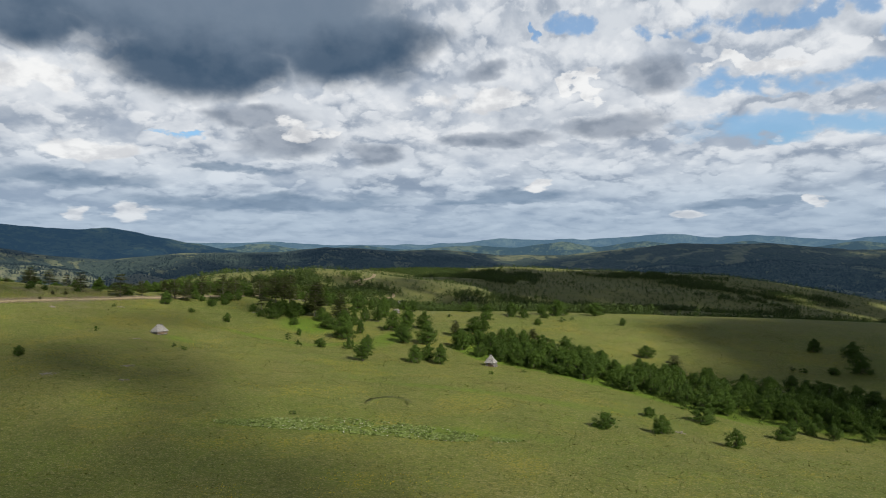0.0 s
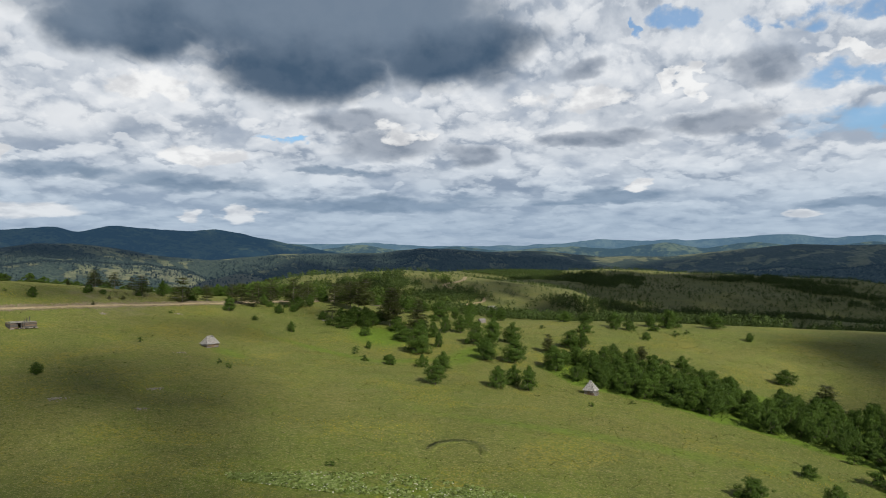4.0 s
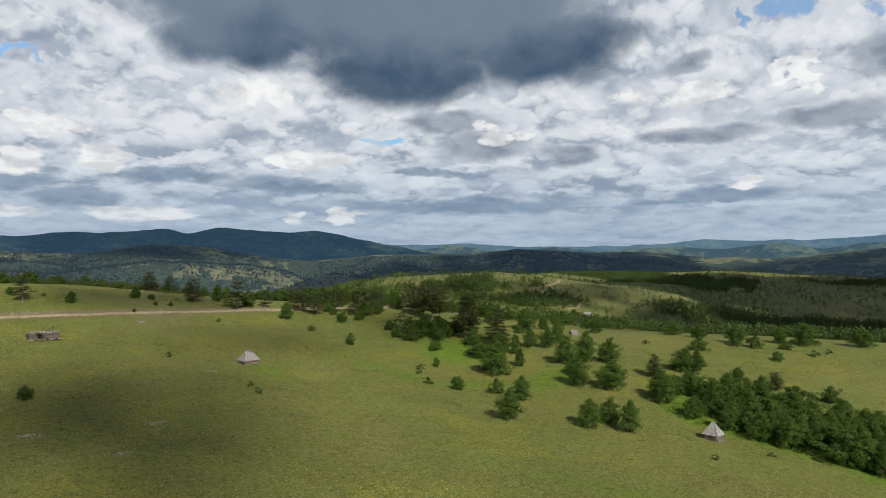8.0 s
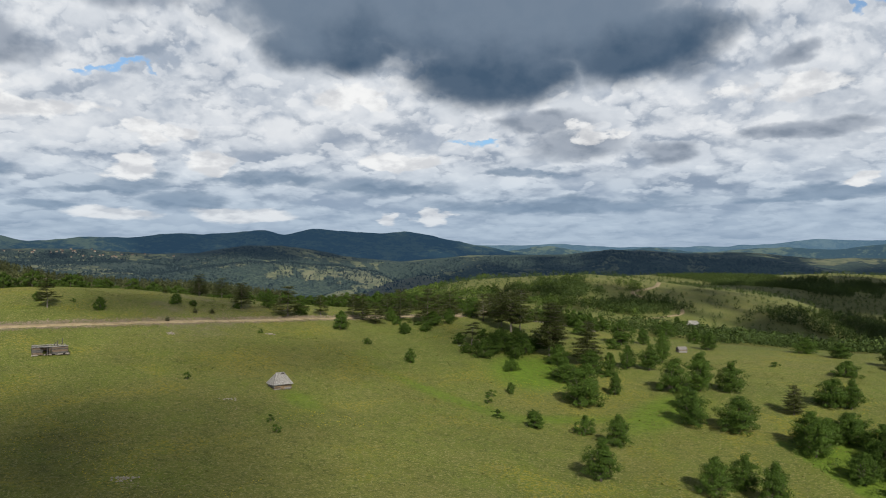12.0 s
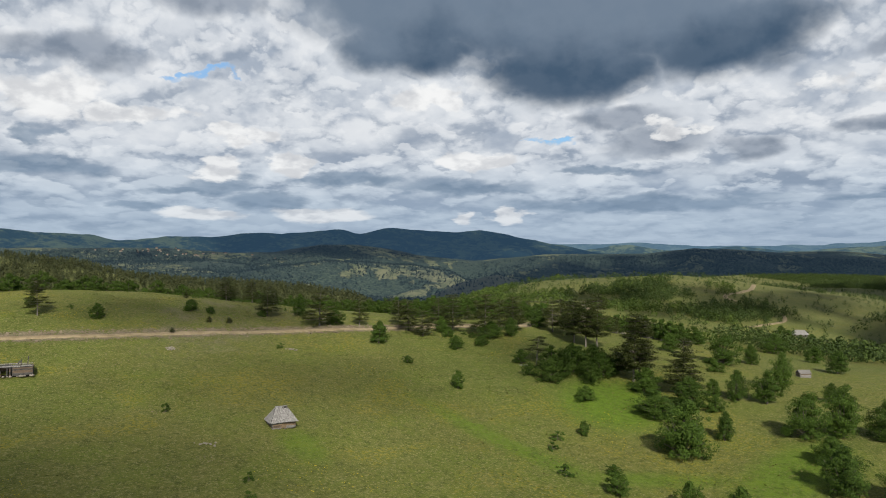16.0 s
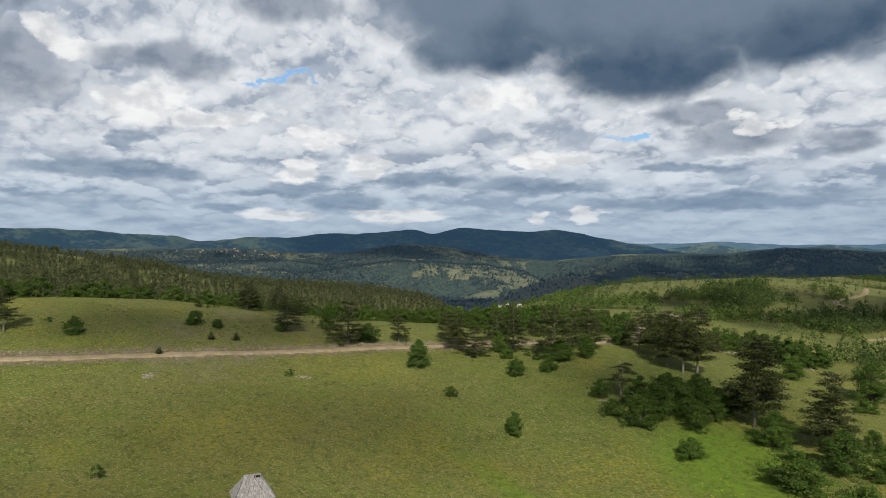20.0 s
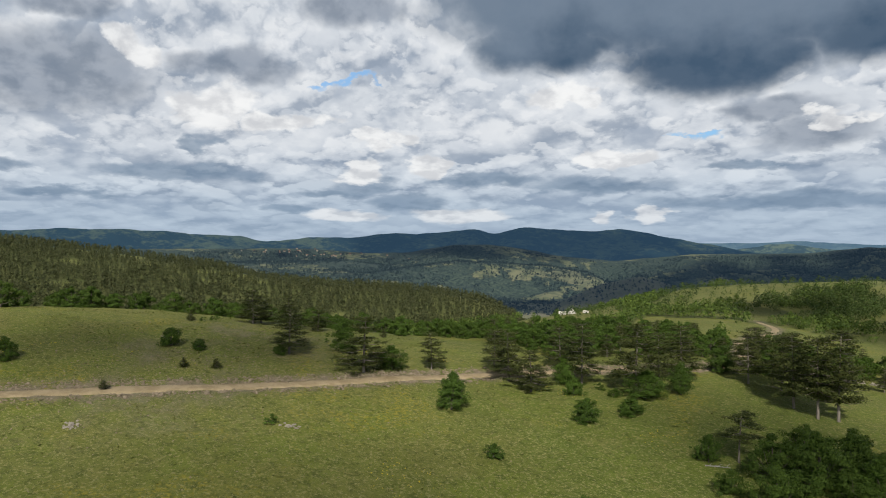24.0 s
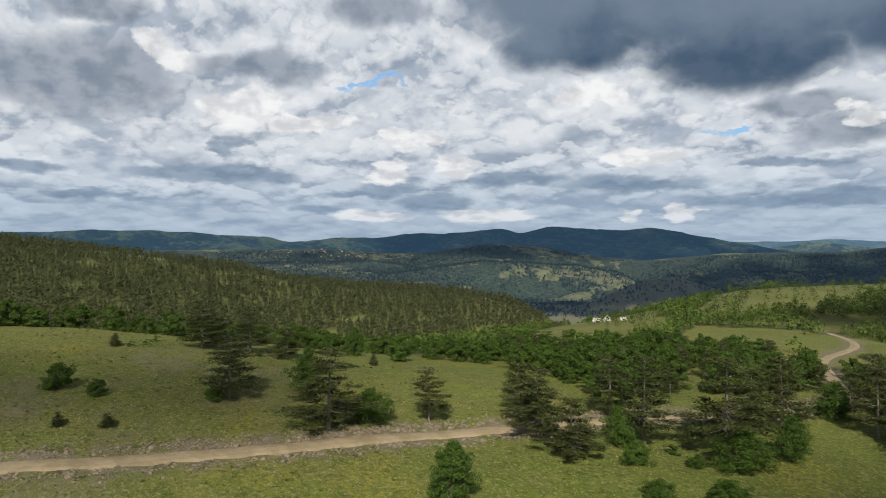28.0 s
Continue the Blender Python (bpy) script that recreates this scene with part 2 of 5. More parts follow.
def make_grass(name, glow=0.0):
    """Pasture, stony ground and woodland floor. glow: far air haze, put in as blue emission."""
    m, k, p = material(name, 0.9, 0.15)
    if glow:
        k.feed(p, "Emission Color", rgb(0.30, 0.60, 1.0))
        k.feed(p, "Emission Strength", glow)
    at = k.add("TexCoord").outputs["Object"]
    wide, mid, fine = k.noise(at, 0.014, 5), k.noise(at, 0.085, 6, 0.62), k.noise(at, 0.75, 8, 0.78)
    speck = k.noise(at, 2.2, 5, 0.75)
    green = k.mix(k.ramp(wide, 0.36, 0.62), rgb(0.099, 0.130, 0.023), rgb(0.149, 0.158, 0.037))
    green = k.mix(k.math("MULTIPLY", k.ramp(mid, 0.42, 0.66), 0.7), green, rgb(0.130, 0.168, 0.025))
    green = k.mix(k.math("MULTIPLY", k.ramp(k.noise(at, 0.22, 8, 0.78), 0.50, 0.68), 0.6), green, rgb(0.193, 0.179, 0.061))
    green = k.mix(k.math("MULTIPLY", k.ramp(fine, 0.47, 0.62), 0.7), green, rgb(0.055, 0.078, 0.015))
    green = k.mix(k.math("MULTIPLY", k.ramp(speck, 0.52, 0.60), 0.85), green, rgb(0.250, 0.245, 0.098))
    green = k.mix(k.math("MULTIPLY", k.ramp(k.noise(at, 3.7, 4, 0.7), 0.55, 0.62), 0.6), green, rgb(0.047, 0.068, 0.014))
    green = k.mix(k.math("MULTIPLY", k.math("MULTIPLY", k.ramp(k.noise(at, 0.045, 4, 0.6, 0.5), 0.51, 0.63), k.ramp(k.noise(at, 1.6, 3, 0.7), 0.49, 0.61)), 0.6), green, rgb(0.276, 0.241, 0.028))
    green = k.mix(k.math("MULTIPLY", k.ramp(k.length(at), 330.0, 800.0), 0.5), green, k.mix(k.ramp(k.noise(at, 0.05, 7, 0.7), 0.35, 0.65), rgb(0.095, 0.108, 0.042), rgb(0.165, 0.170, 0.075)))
    lush, stony, wood = k.attribute("lush"), k.attribute("stony"), k.attribute("wood")
    green = k.mix(k.math("MULTIPLY", lush, 0.82), green, k.mix(k.ramp(fine, 0.4, 0.7), rgb(0.112, 0.205, 0.014), rgb(0.055, 0.100, 0.010)))
    bare = k.mix(k.ramp(k.noise(at, 0.5, 6, 0.75), 0.42, 0.66), rgb(0.200, 0.172, 0.130), rgb(0.110, 0.096, 0.058))
    green = k.mix(k.math("MULTIPLY", stony, k.ramp(k.noise(at, 0.22, 7, 0.75), 0.36, 0.54)), green, bare)
    # past 1500 m haze is painted in: woods and fields turn bluer and duller
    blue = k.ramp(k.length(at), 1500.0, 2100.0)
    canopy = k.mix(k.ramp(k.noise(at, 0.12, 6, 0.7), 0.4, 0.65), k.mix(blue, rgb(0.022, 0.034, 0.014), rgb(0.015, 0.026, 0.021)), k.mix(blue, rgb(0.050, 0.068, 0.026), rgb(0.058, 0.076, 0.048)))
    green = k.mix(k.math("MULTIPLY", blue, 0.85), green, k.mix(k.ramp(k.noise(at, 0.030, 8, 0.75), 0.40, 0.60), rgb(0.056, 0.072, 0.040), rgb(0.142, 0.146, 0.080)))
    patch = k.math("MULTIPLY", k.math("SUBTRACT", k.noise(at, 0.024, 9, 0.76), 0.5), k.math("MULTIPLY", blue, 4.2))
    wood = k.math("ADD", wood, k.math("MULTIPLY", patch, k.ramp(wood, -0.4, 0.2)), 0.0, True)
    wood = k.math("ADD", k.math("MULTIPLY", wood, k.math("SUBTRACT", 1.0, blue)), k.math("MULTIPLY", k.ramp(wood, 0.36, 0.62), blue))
    green = k.mix(1.0, green, rgb(0.99, 0.98, 0.99), "MULTIPLY")
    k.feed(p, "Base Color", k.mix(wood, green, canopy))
    lumps = k.math("ADD", k.math("MULTIPLY", k.noise(at, 1.3, 6, 0.8), 0.7), k.math("MULTIPLY", k.math("MULTIPLY", wood, k.noise(at, 0.09, 3, 0.6)), 14.0))
    k.feed(p, "Normal", k.add("Bump", Strength=0.7, Distance=0.5, Height=lumps).outputs[0])
    return m


def make_foliage(name, dark, light, tip, sheer=0.35, glow=0.0, crowd=0.0):
    """Leaves: reflecting and letting light through, each tree and each leaf a little different. glow: blue emission put
    in as distance haze.
    """
    m = bpy.data.materials.new(name)
    m.use_nodes = True
    m.node_tree.nodes.clear()
    k = Nodes(m.node_tree)
    tree = k.add("ObjectInfo").outputs["Random"]
    leaf = k.add("NewGeometry").outputs["Random Per Island"]
    colour = k.mix(tree, rgb(*dark), rgb(*light))
    if crowd:
        # many trees in one mesh: each stand and each crown differs
        at = k.add("TexCoord").outputs["Object"]
        tree = k.math("ADD", k.math("MULTIPLY", k.noise(at, crowd, 2, 0.5), 0.75), k.math("MULTIPLY", leaf, 0.25))
        colour = k.mix(k.ramp(tree, 0.33, 0.66), rgb(*dark), rgb(*tip))
    else:
        colour = k.mix(k.math("MULTIPLY", leaf, 0.6), colour, rgb(*tip))
    front = k.add("BsdfPrincipled", Roughness=0.65)
    front.inputs["Specular IOR Level"].default_value = 0.15
    k.feed(front, "Base Color", colour)
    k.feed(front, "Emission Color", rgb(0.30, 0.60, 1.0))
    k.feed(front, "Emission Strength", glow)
    back = k.add("BsdfTranslucent", Color=colour)
    both = k.add("MixShader", i0=sheer)
    k.tree.links.new(front.outputs[0], both.inputs[1])
    k.tree.links.new(back.outputs[0], both.inputs[2])
    k.tree.links.new(both.outputs[0], k.add("OutputMaterial").inputs[0])
    return m


def make_plain(name, a, b, scale, rough=0.85, gloss=0.25, relief=0.02, stretch=(1, 1, 1)):
    """A two-tone rough surface with grain; stretch draws the grain out along an axis."""
    m, k, p = material(name, rough, gloss)
    at = k.add("TexCoord").outputs["Object"]
    at = k.add("Mapping", Vector=at, Scale=stretch).outputs[0]
    odd = k.add("ObjectInfo").outputs["Random"]
    grain = k.noise(at, scale, 6, 0.7)
    colour = k.mix(k.ramp(grain, 0.35, 0.65), rgb(*a), rgb(*b))
    colour = k.mix(k.math("MULTIPLY", odd, 0.45), colour, rgb(*(0.6 * v for v in a)))
    k.feed(p, "Base Color", colour)
    k.feed(p, "Normal", k.add("Bump", Strength=0.5, Distance=relief, Height=grain).outputs[0])
    return m


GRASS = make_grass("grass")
# the far land glows faintly blue in place of air haze
DISTANCE = make_grass("hazed_distant_land", 0.036)
LEAVES = make_foliage("broad_leaves", (0.019, 0.043, 0.007), (0.040, 0.077, 0.011), (0.102, 0.168, 0.024), 0.16)
HEDGE = make_foliage("hedge_leaves", (0.024, 0.052, 0.007), (0.036, 0.068, 0.010), (0.084, 0.130, 0.020), 0.18)
NEEDLES = make_foliage("pine_needles", (0.034, 0.050, 0.015), (0.050, 0.066, 0.018), (0.104, 0.114, 0.031), 0.2)
FARTREES = make_foliage("distant_pines", (0.033, 0.043, 0.017), (0.035, 0.045, 0.018), (0.074, 0.082, 0.034), 0.12, 0.0, 0.16)
# bluish leaves that glow a little, distance haze put into the woods
BLUEWOOD = make_foliage("hazed_mountain_woods", (0.011, 0.020, 0.018), (0.012, 0.022, 0.019), (0.028, 0.041, 0.034), 0.1, 0.036)
FARBUSH = make_foliage("distant_bushes", (0.026, 0.046, 0.011), (0.028, 0.049, 0.012), (0.064, 0.098, 0.023), 0.12, 0.0, 0.25)
YOUNGWOOD = make_foliage("young_wood_leaves", (0.036, 0.066, 0.012), (0.038, 0.068, 0.013), (0.098, 0.142, 0.027), 0.15, 0.0, 0.25)
BARK = make_plain("pine_bark", (0.24, 0.215, 0.185), (0.12, 0.10, 0.085), 3.0, relief=0.06, stretch=(1, 1, 0.25))
OAKBARK = make_plain("oak_bark", (0.13, 0.115, 0.095), (0.06, 0.05, 0.04), 4.0, relief=0.04, stretch=(1, 1, 0.3))
SHINGLE = make_plain("weathered_shingle", (0.37, 0.36, 0.345), (0.17, 0.165, 0.16), 3.4, relief=0.02, stretch=(1, 1, 0.35))
LOG = make_plain("old_log", (0.17, 0.125, 0.085), (0.07, 0.05, 0.038), 3.0, relief=0.02, stretch=(0.3, 1, 1))
PALELOG = make_plain("bleached_log", (0.26, 0.19, 0.12), (0.13, 0.09, 0.055), 3.0, relief=0.02, stretch=(0.3, 1, 1))
GREYLOG = make_plain("grey_log", (0.26, 0.25, 0.235), (0.12, 0.115, 0.11), 3.0, relief=0.02, stretch=(0.3, 1, 1))
OLDLOG = make_plain("blackened_log", (0.105, 0.102, 0.098), (0.030, 0.029, 0.028), 3.0, relief=0.02, stretch=(0.3, 1, 1))
STONE = make_plain("limestone", (0.33, 0.30, 0.255), (0.20, 0.18, 0.145), 1.4, relief=0.05)
RUBBLE = make_plain("road_rubble", (0.27, 0.222, 0.16), (0.155, 0.125, 0.088), 1.4, relief=0.05)
# a darker stone for the hut foundations
DARKSTONE = make_plain("dark_stone", (0.15, 0.14, 0.12), (0.08, 0.075, 0.065), 1.4, relief=0.05)
DIRT = make_plain("road_dirt", (0.33, 0.265, 0.165), (0.235, 0.185, 0.108), 0.45, relief=0.03)
CANVAS = make_plain("white_canvas", (0.52, 0.50, 0.46), (0.42, 0.40, 0.35), 1.0, relief=0.02)
PLASTER = make_plain("limewash", (0.36, 0.335, 0.285), (0.22, 0.20, 0.165), 0.8, relief=0.02)
# near-black put in for the shade inside huts, under boards and in openings
DARK = make_plain("shaded_inside", (0.022, 0.019, 0.016), (0.012, 0.010, 0.009), 1.0, relief=0.01)

# ---- the lie of the land ----
# broad swells every 150 m (rows: x from -600, columns: y from -200) and finer ones every 55 m
SWELL = np.array([
    [1.2, 8.1, 17, 1, -13.9, 0.6, -9.3, -28.4],
    [1.3, 4.9, 12, 1.8, -9.3, -1.5, -14.2, -24.3],
    [3.7, 4.6, 5.7, 2.2, -2.3, -3.5, -0.3, 8.5],
    [3.6, 4.3, 5.2, 6.3, 12.2, 11.7, 18.7, 23.8],
    [0.4, -0, -4.1, -4, 1.6, -13.3, -19.5, -8.3],
    [-1.5, 3.3, 1, 2.3, 7.4, -2.7, -5, -4.4],
    [-3.4, -2.2, -3.2, 3.8, 7.3, -4.3, -0.9, 1.7],
    [-1.8, -4.7, -10.8, -8.8, -5.6, -12.5, -8.6, -1.6],
])
FOLD = np.array([
    [2, 0, 6, 8, -0.2, -2.6],
    [1.9, -3.9, -1.1, 1.3, -0.3, -0],
    [-3.2, 0.6, 1.1, -1.4, 2.8, 1.2],
    [-4, 2.4, -4.9, -3.8, 0.6, -3.5],
    [-0.4, -0.2, -0.7, 1.7, 0.3, -0.2],
    [0.6, -2.9, -0.3, -1.6, 1.6, 1.3],
    [-2.2, -4.9, -4.8, -5, 1.5, -0.1],
])
HOME = (-10.0, 135.0)
# hills round the meadow: heading from HOME, distance, height of the crest; then slopes in front and behind, roundness, fall at the ends
HILLS = [
    ([(-26.4, 830, -14), (-22.8, 820, 0), (-19.3, 810, 9), (-17, 800, 13), (-14, 700, 17), (-11.2, 655, 22), (-7.6, 652, 20), (-3, 652, 13), (3.8, 653, 3)], 0.11, 0.10, 60, 5),
    ([(-24.2, 597, 6), (-21.8, 596, 16), (-20.7, 596, 17.5), (-18.7, 596, 17), (-17.4, 595, 13)], 0.12, 0.22, 25, 6),
    ([(-9, 860, 4), (0.7, 865, 7), (12.9, 870, -7), (22.3, 877, -13), (30.8, 886, -34)], 0.10, 0.09, 60, 4),
    ([(-10.7, 1215, 3), (-6.3, 1215, 10), (0.5, 1215, 10), (5.9, 1217, 15), (15.7, 1222, 7), (24.5, 1230, 1), (29.0, 1235, -15), (35.5, 1243, -39)], 0.08, 0.16, 80, 4),
    ([(-90, 1500, 82), (-69.9, 1397, 67), (-63.4, 1387, 48), (-56.0, 1357, 23), (-52.1, 1321, 4), (-48.1, 1305, -7), (-39.9, 1251, -19), (-35.8, 1213, -31), (-33.4, 1190, -55)], 0.20, 0.25, 110, 30),
]
MOUNTAINS = [
    ([(-34, 1650, -100), (-30.6, 1680, -62), (-27.3, 1700, -22), (-24.5, 1700, -6), (-22.5, 1700, -20), (-20.3, 1720, -44), (-17.7, 1750, -61)], 0.34, 0.3, 40, 14),
    ([(-47.1, 2250, -27), (-42.9, 2280, -2), (-38.5, 2300, 21), (-35.0, 2300, 16), (-31.4, 2300, 7), (-28.3, 2250, -11), (-26.5, 2150, -47)], 0.28, 0.1, 60, 14),
    ([(-75, 2600, 5), (-62, 2600, 8), (-56.8, 2600, 15), (-51.1, 2600, 19), (-47.1, 2600, 19), (-44.2, 2600, 7)], 0.10, 0.1, 100, 8),
    ([(12.4, 2500, -40), (15.1, 2500, -20), (18.6, 2500, 0), (21.2, 2500, -9), (23.7, 2500, 1), (26.9, 2500, 16), (29.5, 2500, 2), (40, 2500, -13)], 0.30, 0.2, 60, 10),
    ([(-75, 3000, 60), (-62, 3000, 64), (-50, 3000, 68), (-45.5, 3000, 48), (-42, 3000, 53), (-38.6, 3000, 84), (-36, 3000, 84), (-33.3, 3000, 67), (-30.6, 3000, 39), (-26.5, 3000, 16), (-20.8, 3000, 44), (-13.1, 3000, 48), (-9.5, 3000, 70), (-3.9, 3000, 50), (1.2, 3000, 40)], 0.20, 0.2, 80, 10),
    ([(-10.3, 3600, 53), (-7.5, 3600, 72), (-3.8, 3600, 55), (0.4, 3600, 61), (4.7, 3600, 32), (10.3, 3600, 32), (13.0, 3600, 51), (19.1, 3600, 90), (22.8, 3600, 84), (25.6, 3600, 88), (30.8, 3600, 56), (45, 3600, 60)], 0.20, 0.2, 80, 10),
]
_lattice = np.random.RandomState(7).rand(128, 128)


def value_noise(x, y):
    i, j = np.floor(x).astype(int), np.floor(y).astype(int)
    a, b = x - i, y - j
    a, b = a * a * (3 - 2 * a), b * b * (3 - 2 * b)
    pick = lambda m, n: _lattice[m % 128, n % 128]
    return (pick(i, j) * (1 - a) + pick(i + 1, j) * a) * (1 - b) + (pick(i, j + 1) * (1 - a) + pick(i + 1, j + 1) * a) * b - 0.5


def fbm(x, y, size, octaves=4, gain=0.5):
    total, amp = 0.0, 1.0
    for o in range(octaves):
        total = total + amp * value_noise(x / size + 17.3 * o, y / size - 9.1 * o)
        size, amp = size / 2.03, amp * gain
    return total


def bells(x, y, table, x0, y0, step, width):
    gx = np.exp(-0.5 * ((x[..., None] - x0 - step * np.arange(table.shape[0])) / width) ** 2)
    gy = np.exp(-0.5 * ((y[..., None] - y0 - step * np.arange(table.shape[1])) / width) ** 2)
    return np.einsum("...i,ij,...j->...", gx, table, gy)


def smooth(v, lo, hi):
    s = np.clip((v - lo) / (hi - lo), 0, 1)
    return s * s * (3 - 2 * s)


def polar(x, y):
    return np.hypot(x - HOME[0], y - HOME[1]), np.degrees(np.arctan2(x - HOME[0], y - HOME[1]))


def crest(r, az, profile, front, back, round_, fall):
    a, d, h = (np.array(c, float) for c in zip(*profile))
    top, away = np.interp(az, a, h), r - np.interp(az, a, d)
    top = top - fall * np.clip(np.maximum(a[0] - az, az - a[-1]), 0, 40)
    drop = np.where(away < 0, front, back) * (np.sqrt(away * away + round_ * round_) - round_)
    return top - drop, drop


def height(x, y):
    """The ground's height at x, y (arrays)."""
    x, y = np.asarray(x, float), np.asarray(y, float)
    r, az = polar(x, y)
    near = bells(x, y, SWELL, -600, -200, 150, 150) + bells(x, y, FOLD, -215, 135, 55, 50)
    fade = smooth(r, 640, 920)
    near = near * (1 - fade) - 75 * fade
    parts = [near]
    rough = fbm(x, y, 420, 5, 0.55)
    gully = np.abs(fbm(x + 900, y, 260, 4, 0.5))
    ravine = np.abs(fbm(x - 400, y + 300, 110, 3, 0.5))
    for hill in HILLS:
        top, drop = crest(r, az, *hill)
        parts.append(top + rough * np.minimum(drop * 0.25, 9))
    for hill in MOUNTAINS:
        top, drop = crest(r, az, *hill)
        parts.append(top + (rough * 0.5 + 0.13 - gully - 0.45 * ravine) * np.minimum(drop * 0.9, 85))
    floor = -150 + 30 * rough
    parts.append(np.where(r > 900, floor, -400))
    s = np.stack(parts)
    m = s.max(0)
    z = m + 5 * np.log(np.exp((s - m) / 5).sum(0))
    return z + 0.5 * fbm(x, y, 17, 3) * (1 - smooth(r, 500, 900)) + 3 * smooth(r, 700, 1500) * fbm(x, y, 60, 3)


# ---- small tools for meshes ----
def mesh_of(name, verts, faces, material_):
    me = bpy.data.meshes.new(name)
    me.from_pydata([tuple(map(float, v)) for v in verts], [], [tuple(map(int, f)) for f in faces])
    me.materials.append(material_)
    return me


def quads_mesh(name, corners, material_, per=4):
    """A mesh of many loose small faces from an array (n, per, 3)."""
    me = bpy.data.meshes.new(name)
    n = len(corners)
    me.vertices.add(n * per)
    me.vertices.foreach_set("co", np.asarray(corners, np.float32).ravel())
    me.loops.add(n * per)
    me.loops.foreach_set("vertex_index", np.arange(n * per, dtype=np.int32))
    me.polygons.add(n)
    me.polygons.foreach_set("loop_start", np.arange(0, n * per, per, dtype=np.int32))
    me.update(calc_edges=True)
    me.materials.append(material_)
    return me


def part(name, me, parent, label="", at=None):
    ob = new(name, me)
    ob.parent = parent
    if at is not None:
        ob.matrix_basis = at
    return tagged(ob, label)


def tube(points, radii, sides=7):
    """Vertices and faces of a tapered tube along points."""
    pts = np.asarray(points, float)
    verts, faces = [], []
    for i, p in enumerate(pts):
        d = pts[min(i + 1, len(pts) - 1)] - pts[max(i - 1, 0)]
        d = d / (np.linalg.norm(d) + 1e-9)
        side = np.cross(d, (0.31, 0.95, 0.05))
        side /= np.linalg.norm(side) + 1e-9
        up = np.cross(side, d)
        for s in range(sides):
            a = 2 * math.pi * s / sides
            verts.append(p + radii[i] * (math.cos(a) * side + math.sin(a) * up))
    for i in range(len(pts) - 1):
        for s in range(sides):
            t = (s + 1) % sides
            faces.append((i * sides + s, i * sides + t, (i + 1) * sides + t, (i + 1) * sides + s))
    faces.append(tuple(range((len(pts) - 1) * sides, len(pts) * sides)))
    return verts, faces


class Shape:
    """Collects vertices and faces of one mesh."""

    def __init__(self):
        self.verts, self.faces = [], []

    def add(self, verts, faces, m=None):
        base = len(self.verts)
        self.verts += [m @ Vector(v) for v in verts] if m is not None else list(verts)
        self.faces += [tuple(base + i for i in f) for f in faces]
        return self

    def box(self, lo, hi, m=None, skew=0.0):
        (a, b, c), (d, e, f) = lo, hi
        v = [(a, b, c), (d, b, c), (d, e, c), (a, e, c), (a + skew, b, f), (d - skew, b, f), (d - skew, e, f), (a + skew, e, f)]
        return self.add(v, [(0, 3, 2, 1), (4, 5, 6, 7), (0, 1, 5, 4), (1, 2, 6, 5), (2, 3, 7, 6), (3, 0, 4, 7)], m)

    def mesh(self, name, material_):
        return mesh_of(name, self.verts, self.faces, material_)


def ground_at(x, y):
    return float(height(np.array([x]), np.array([y]))[0])

# ---- the ground, one sheet out to the horizon ----
ROAD = [(-186, 218), (-171, 239), (-157, 260), (-147, 279), (-139, 297), (-132, 316), (-127, 329), (-117, 352), (-107, 369), (-104, 395), (-114, 425), (-122, 450), (-125, 475), (-126, 500), (-131, 522), (-142, 540)]


def spline(points, step=2.0):
    """A smooth line through points in plan, at even steps."""
    p = np.asarray(points, float)
    p = np.vstack([2 * p[0] - p[1], p, 2 * p[-1] - p[-2]])
    out = []
    for a, b, c, d in zip(p, p[1:], p[2:], p[3:]):
        n = max(2, int(np.linalg.norm(c - b) / step))
        for t in np.arange(n) / n:
            out.append(0.5 * (2 * b + (c - a) * t + (2 * a - 5 * b + 4 * c - d) * t * t + (3 * b - a - 3 * c + d) * t ** 3))
    return np.array(out + [p[-2]])


ROAD_LINE = spline(ROAD)
# open grass among the young woods
CLEARINGS = [[(-268, 560), (-215, 580), (-186, 500), (-184, 440), (-205, 440), (-240, 480)], [(-212, 575), (-232, 662), (-189, 665), (-172, 623), (-180, 575), (-188, 550)], [(-162, 545), (-158, 605), (-136, 622), (-128, 574), (-143, 540)], [(-128, 530), (-104, 515), (-98, 465), (-118, 440)], [(-186, 525), (-160, 530), (-118, 530), (-112, 445), (-142, 436), (-165, 455)], [(-345, 672), (-300, 690), (-250, 645), (-225, 575), (-200, 500), (-220, 462), (-265, 545), (-315, 600)], [(-105, 440), (-60, 430), (-40, 520), (-100, 560), (-118, 500)], [(-265, 690), (-175, 690), (-150, 655), (-215, 640)]]


def in_ring(x, y, ring):
    """Whether points lie in a polygon."""
    odd = np.zeros(np.shape(x), bool)
    for (ax, ay), (bx, by) in zip(ring, ring[1:] + ring[:1]):
        cross = (ay > y) != (by > y)
        odd ^= cross & (x < (bx - ax) * (y - ay) / (by - ay + 1e-9) + ax)
    return odd



def road_gap(x, y):
    """Distance from the middle of the road."""
    best = np.full(np.shape(x), 1e9)
    for px, py in ROAD_LINE[::2]:
        best = np.minimum(best, np.hypot(x - px, y - py))
    return best


def blob(x, y, cx, cy, rx, ry, turn=0.0):
    c, s = math.cos(radians(turn)), math.sin(radians(turn))
    u, v = (x - cx) * c + (y - cy) * s, (y - cy) * c - (x - cx) * s
    return 1 - smooth(np.hypot(u / rx, v / ry), 0.4, 1.15)


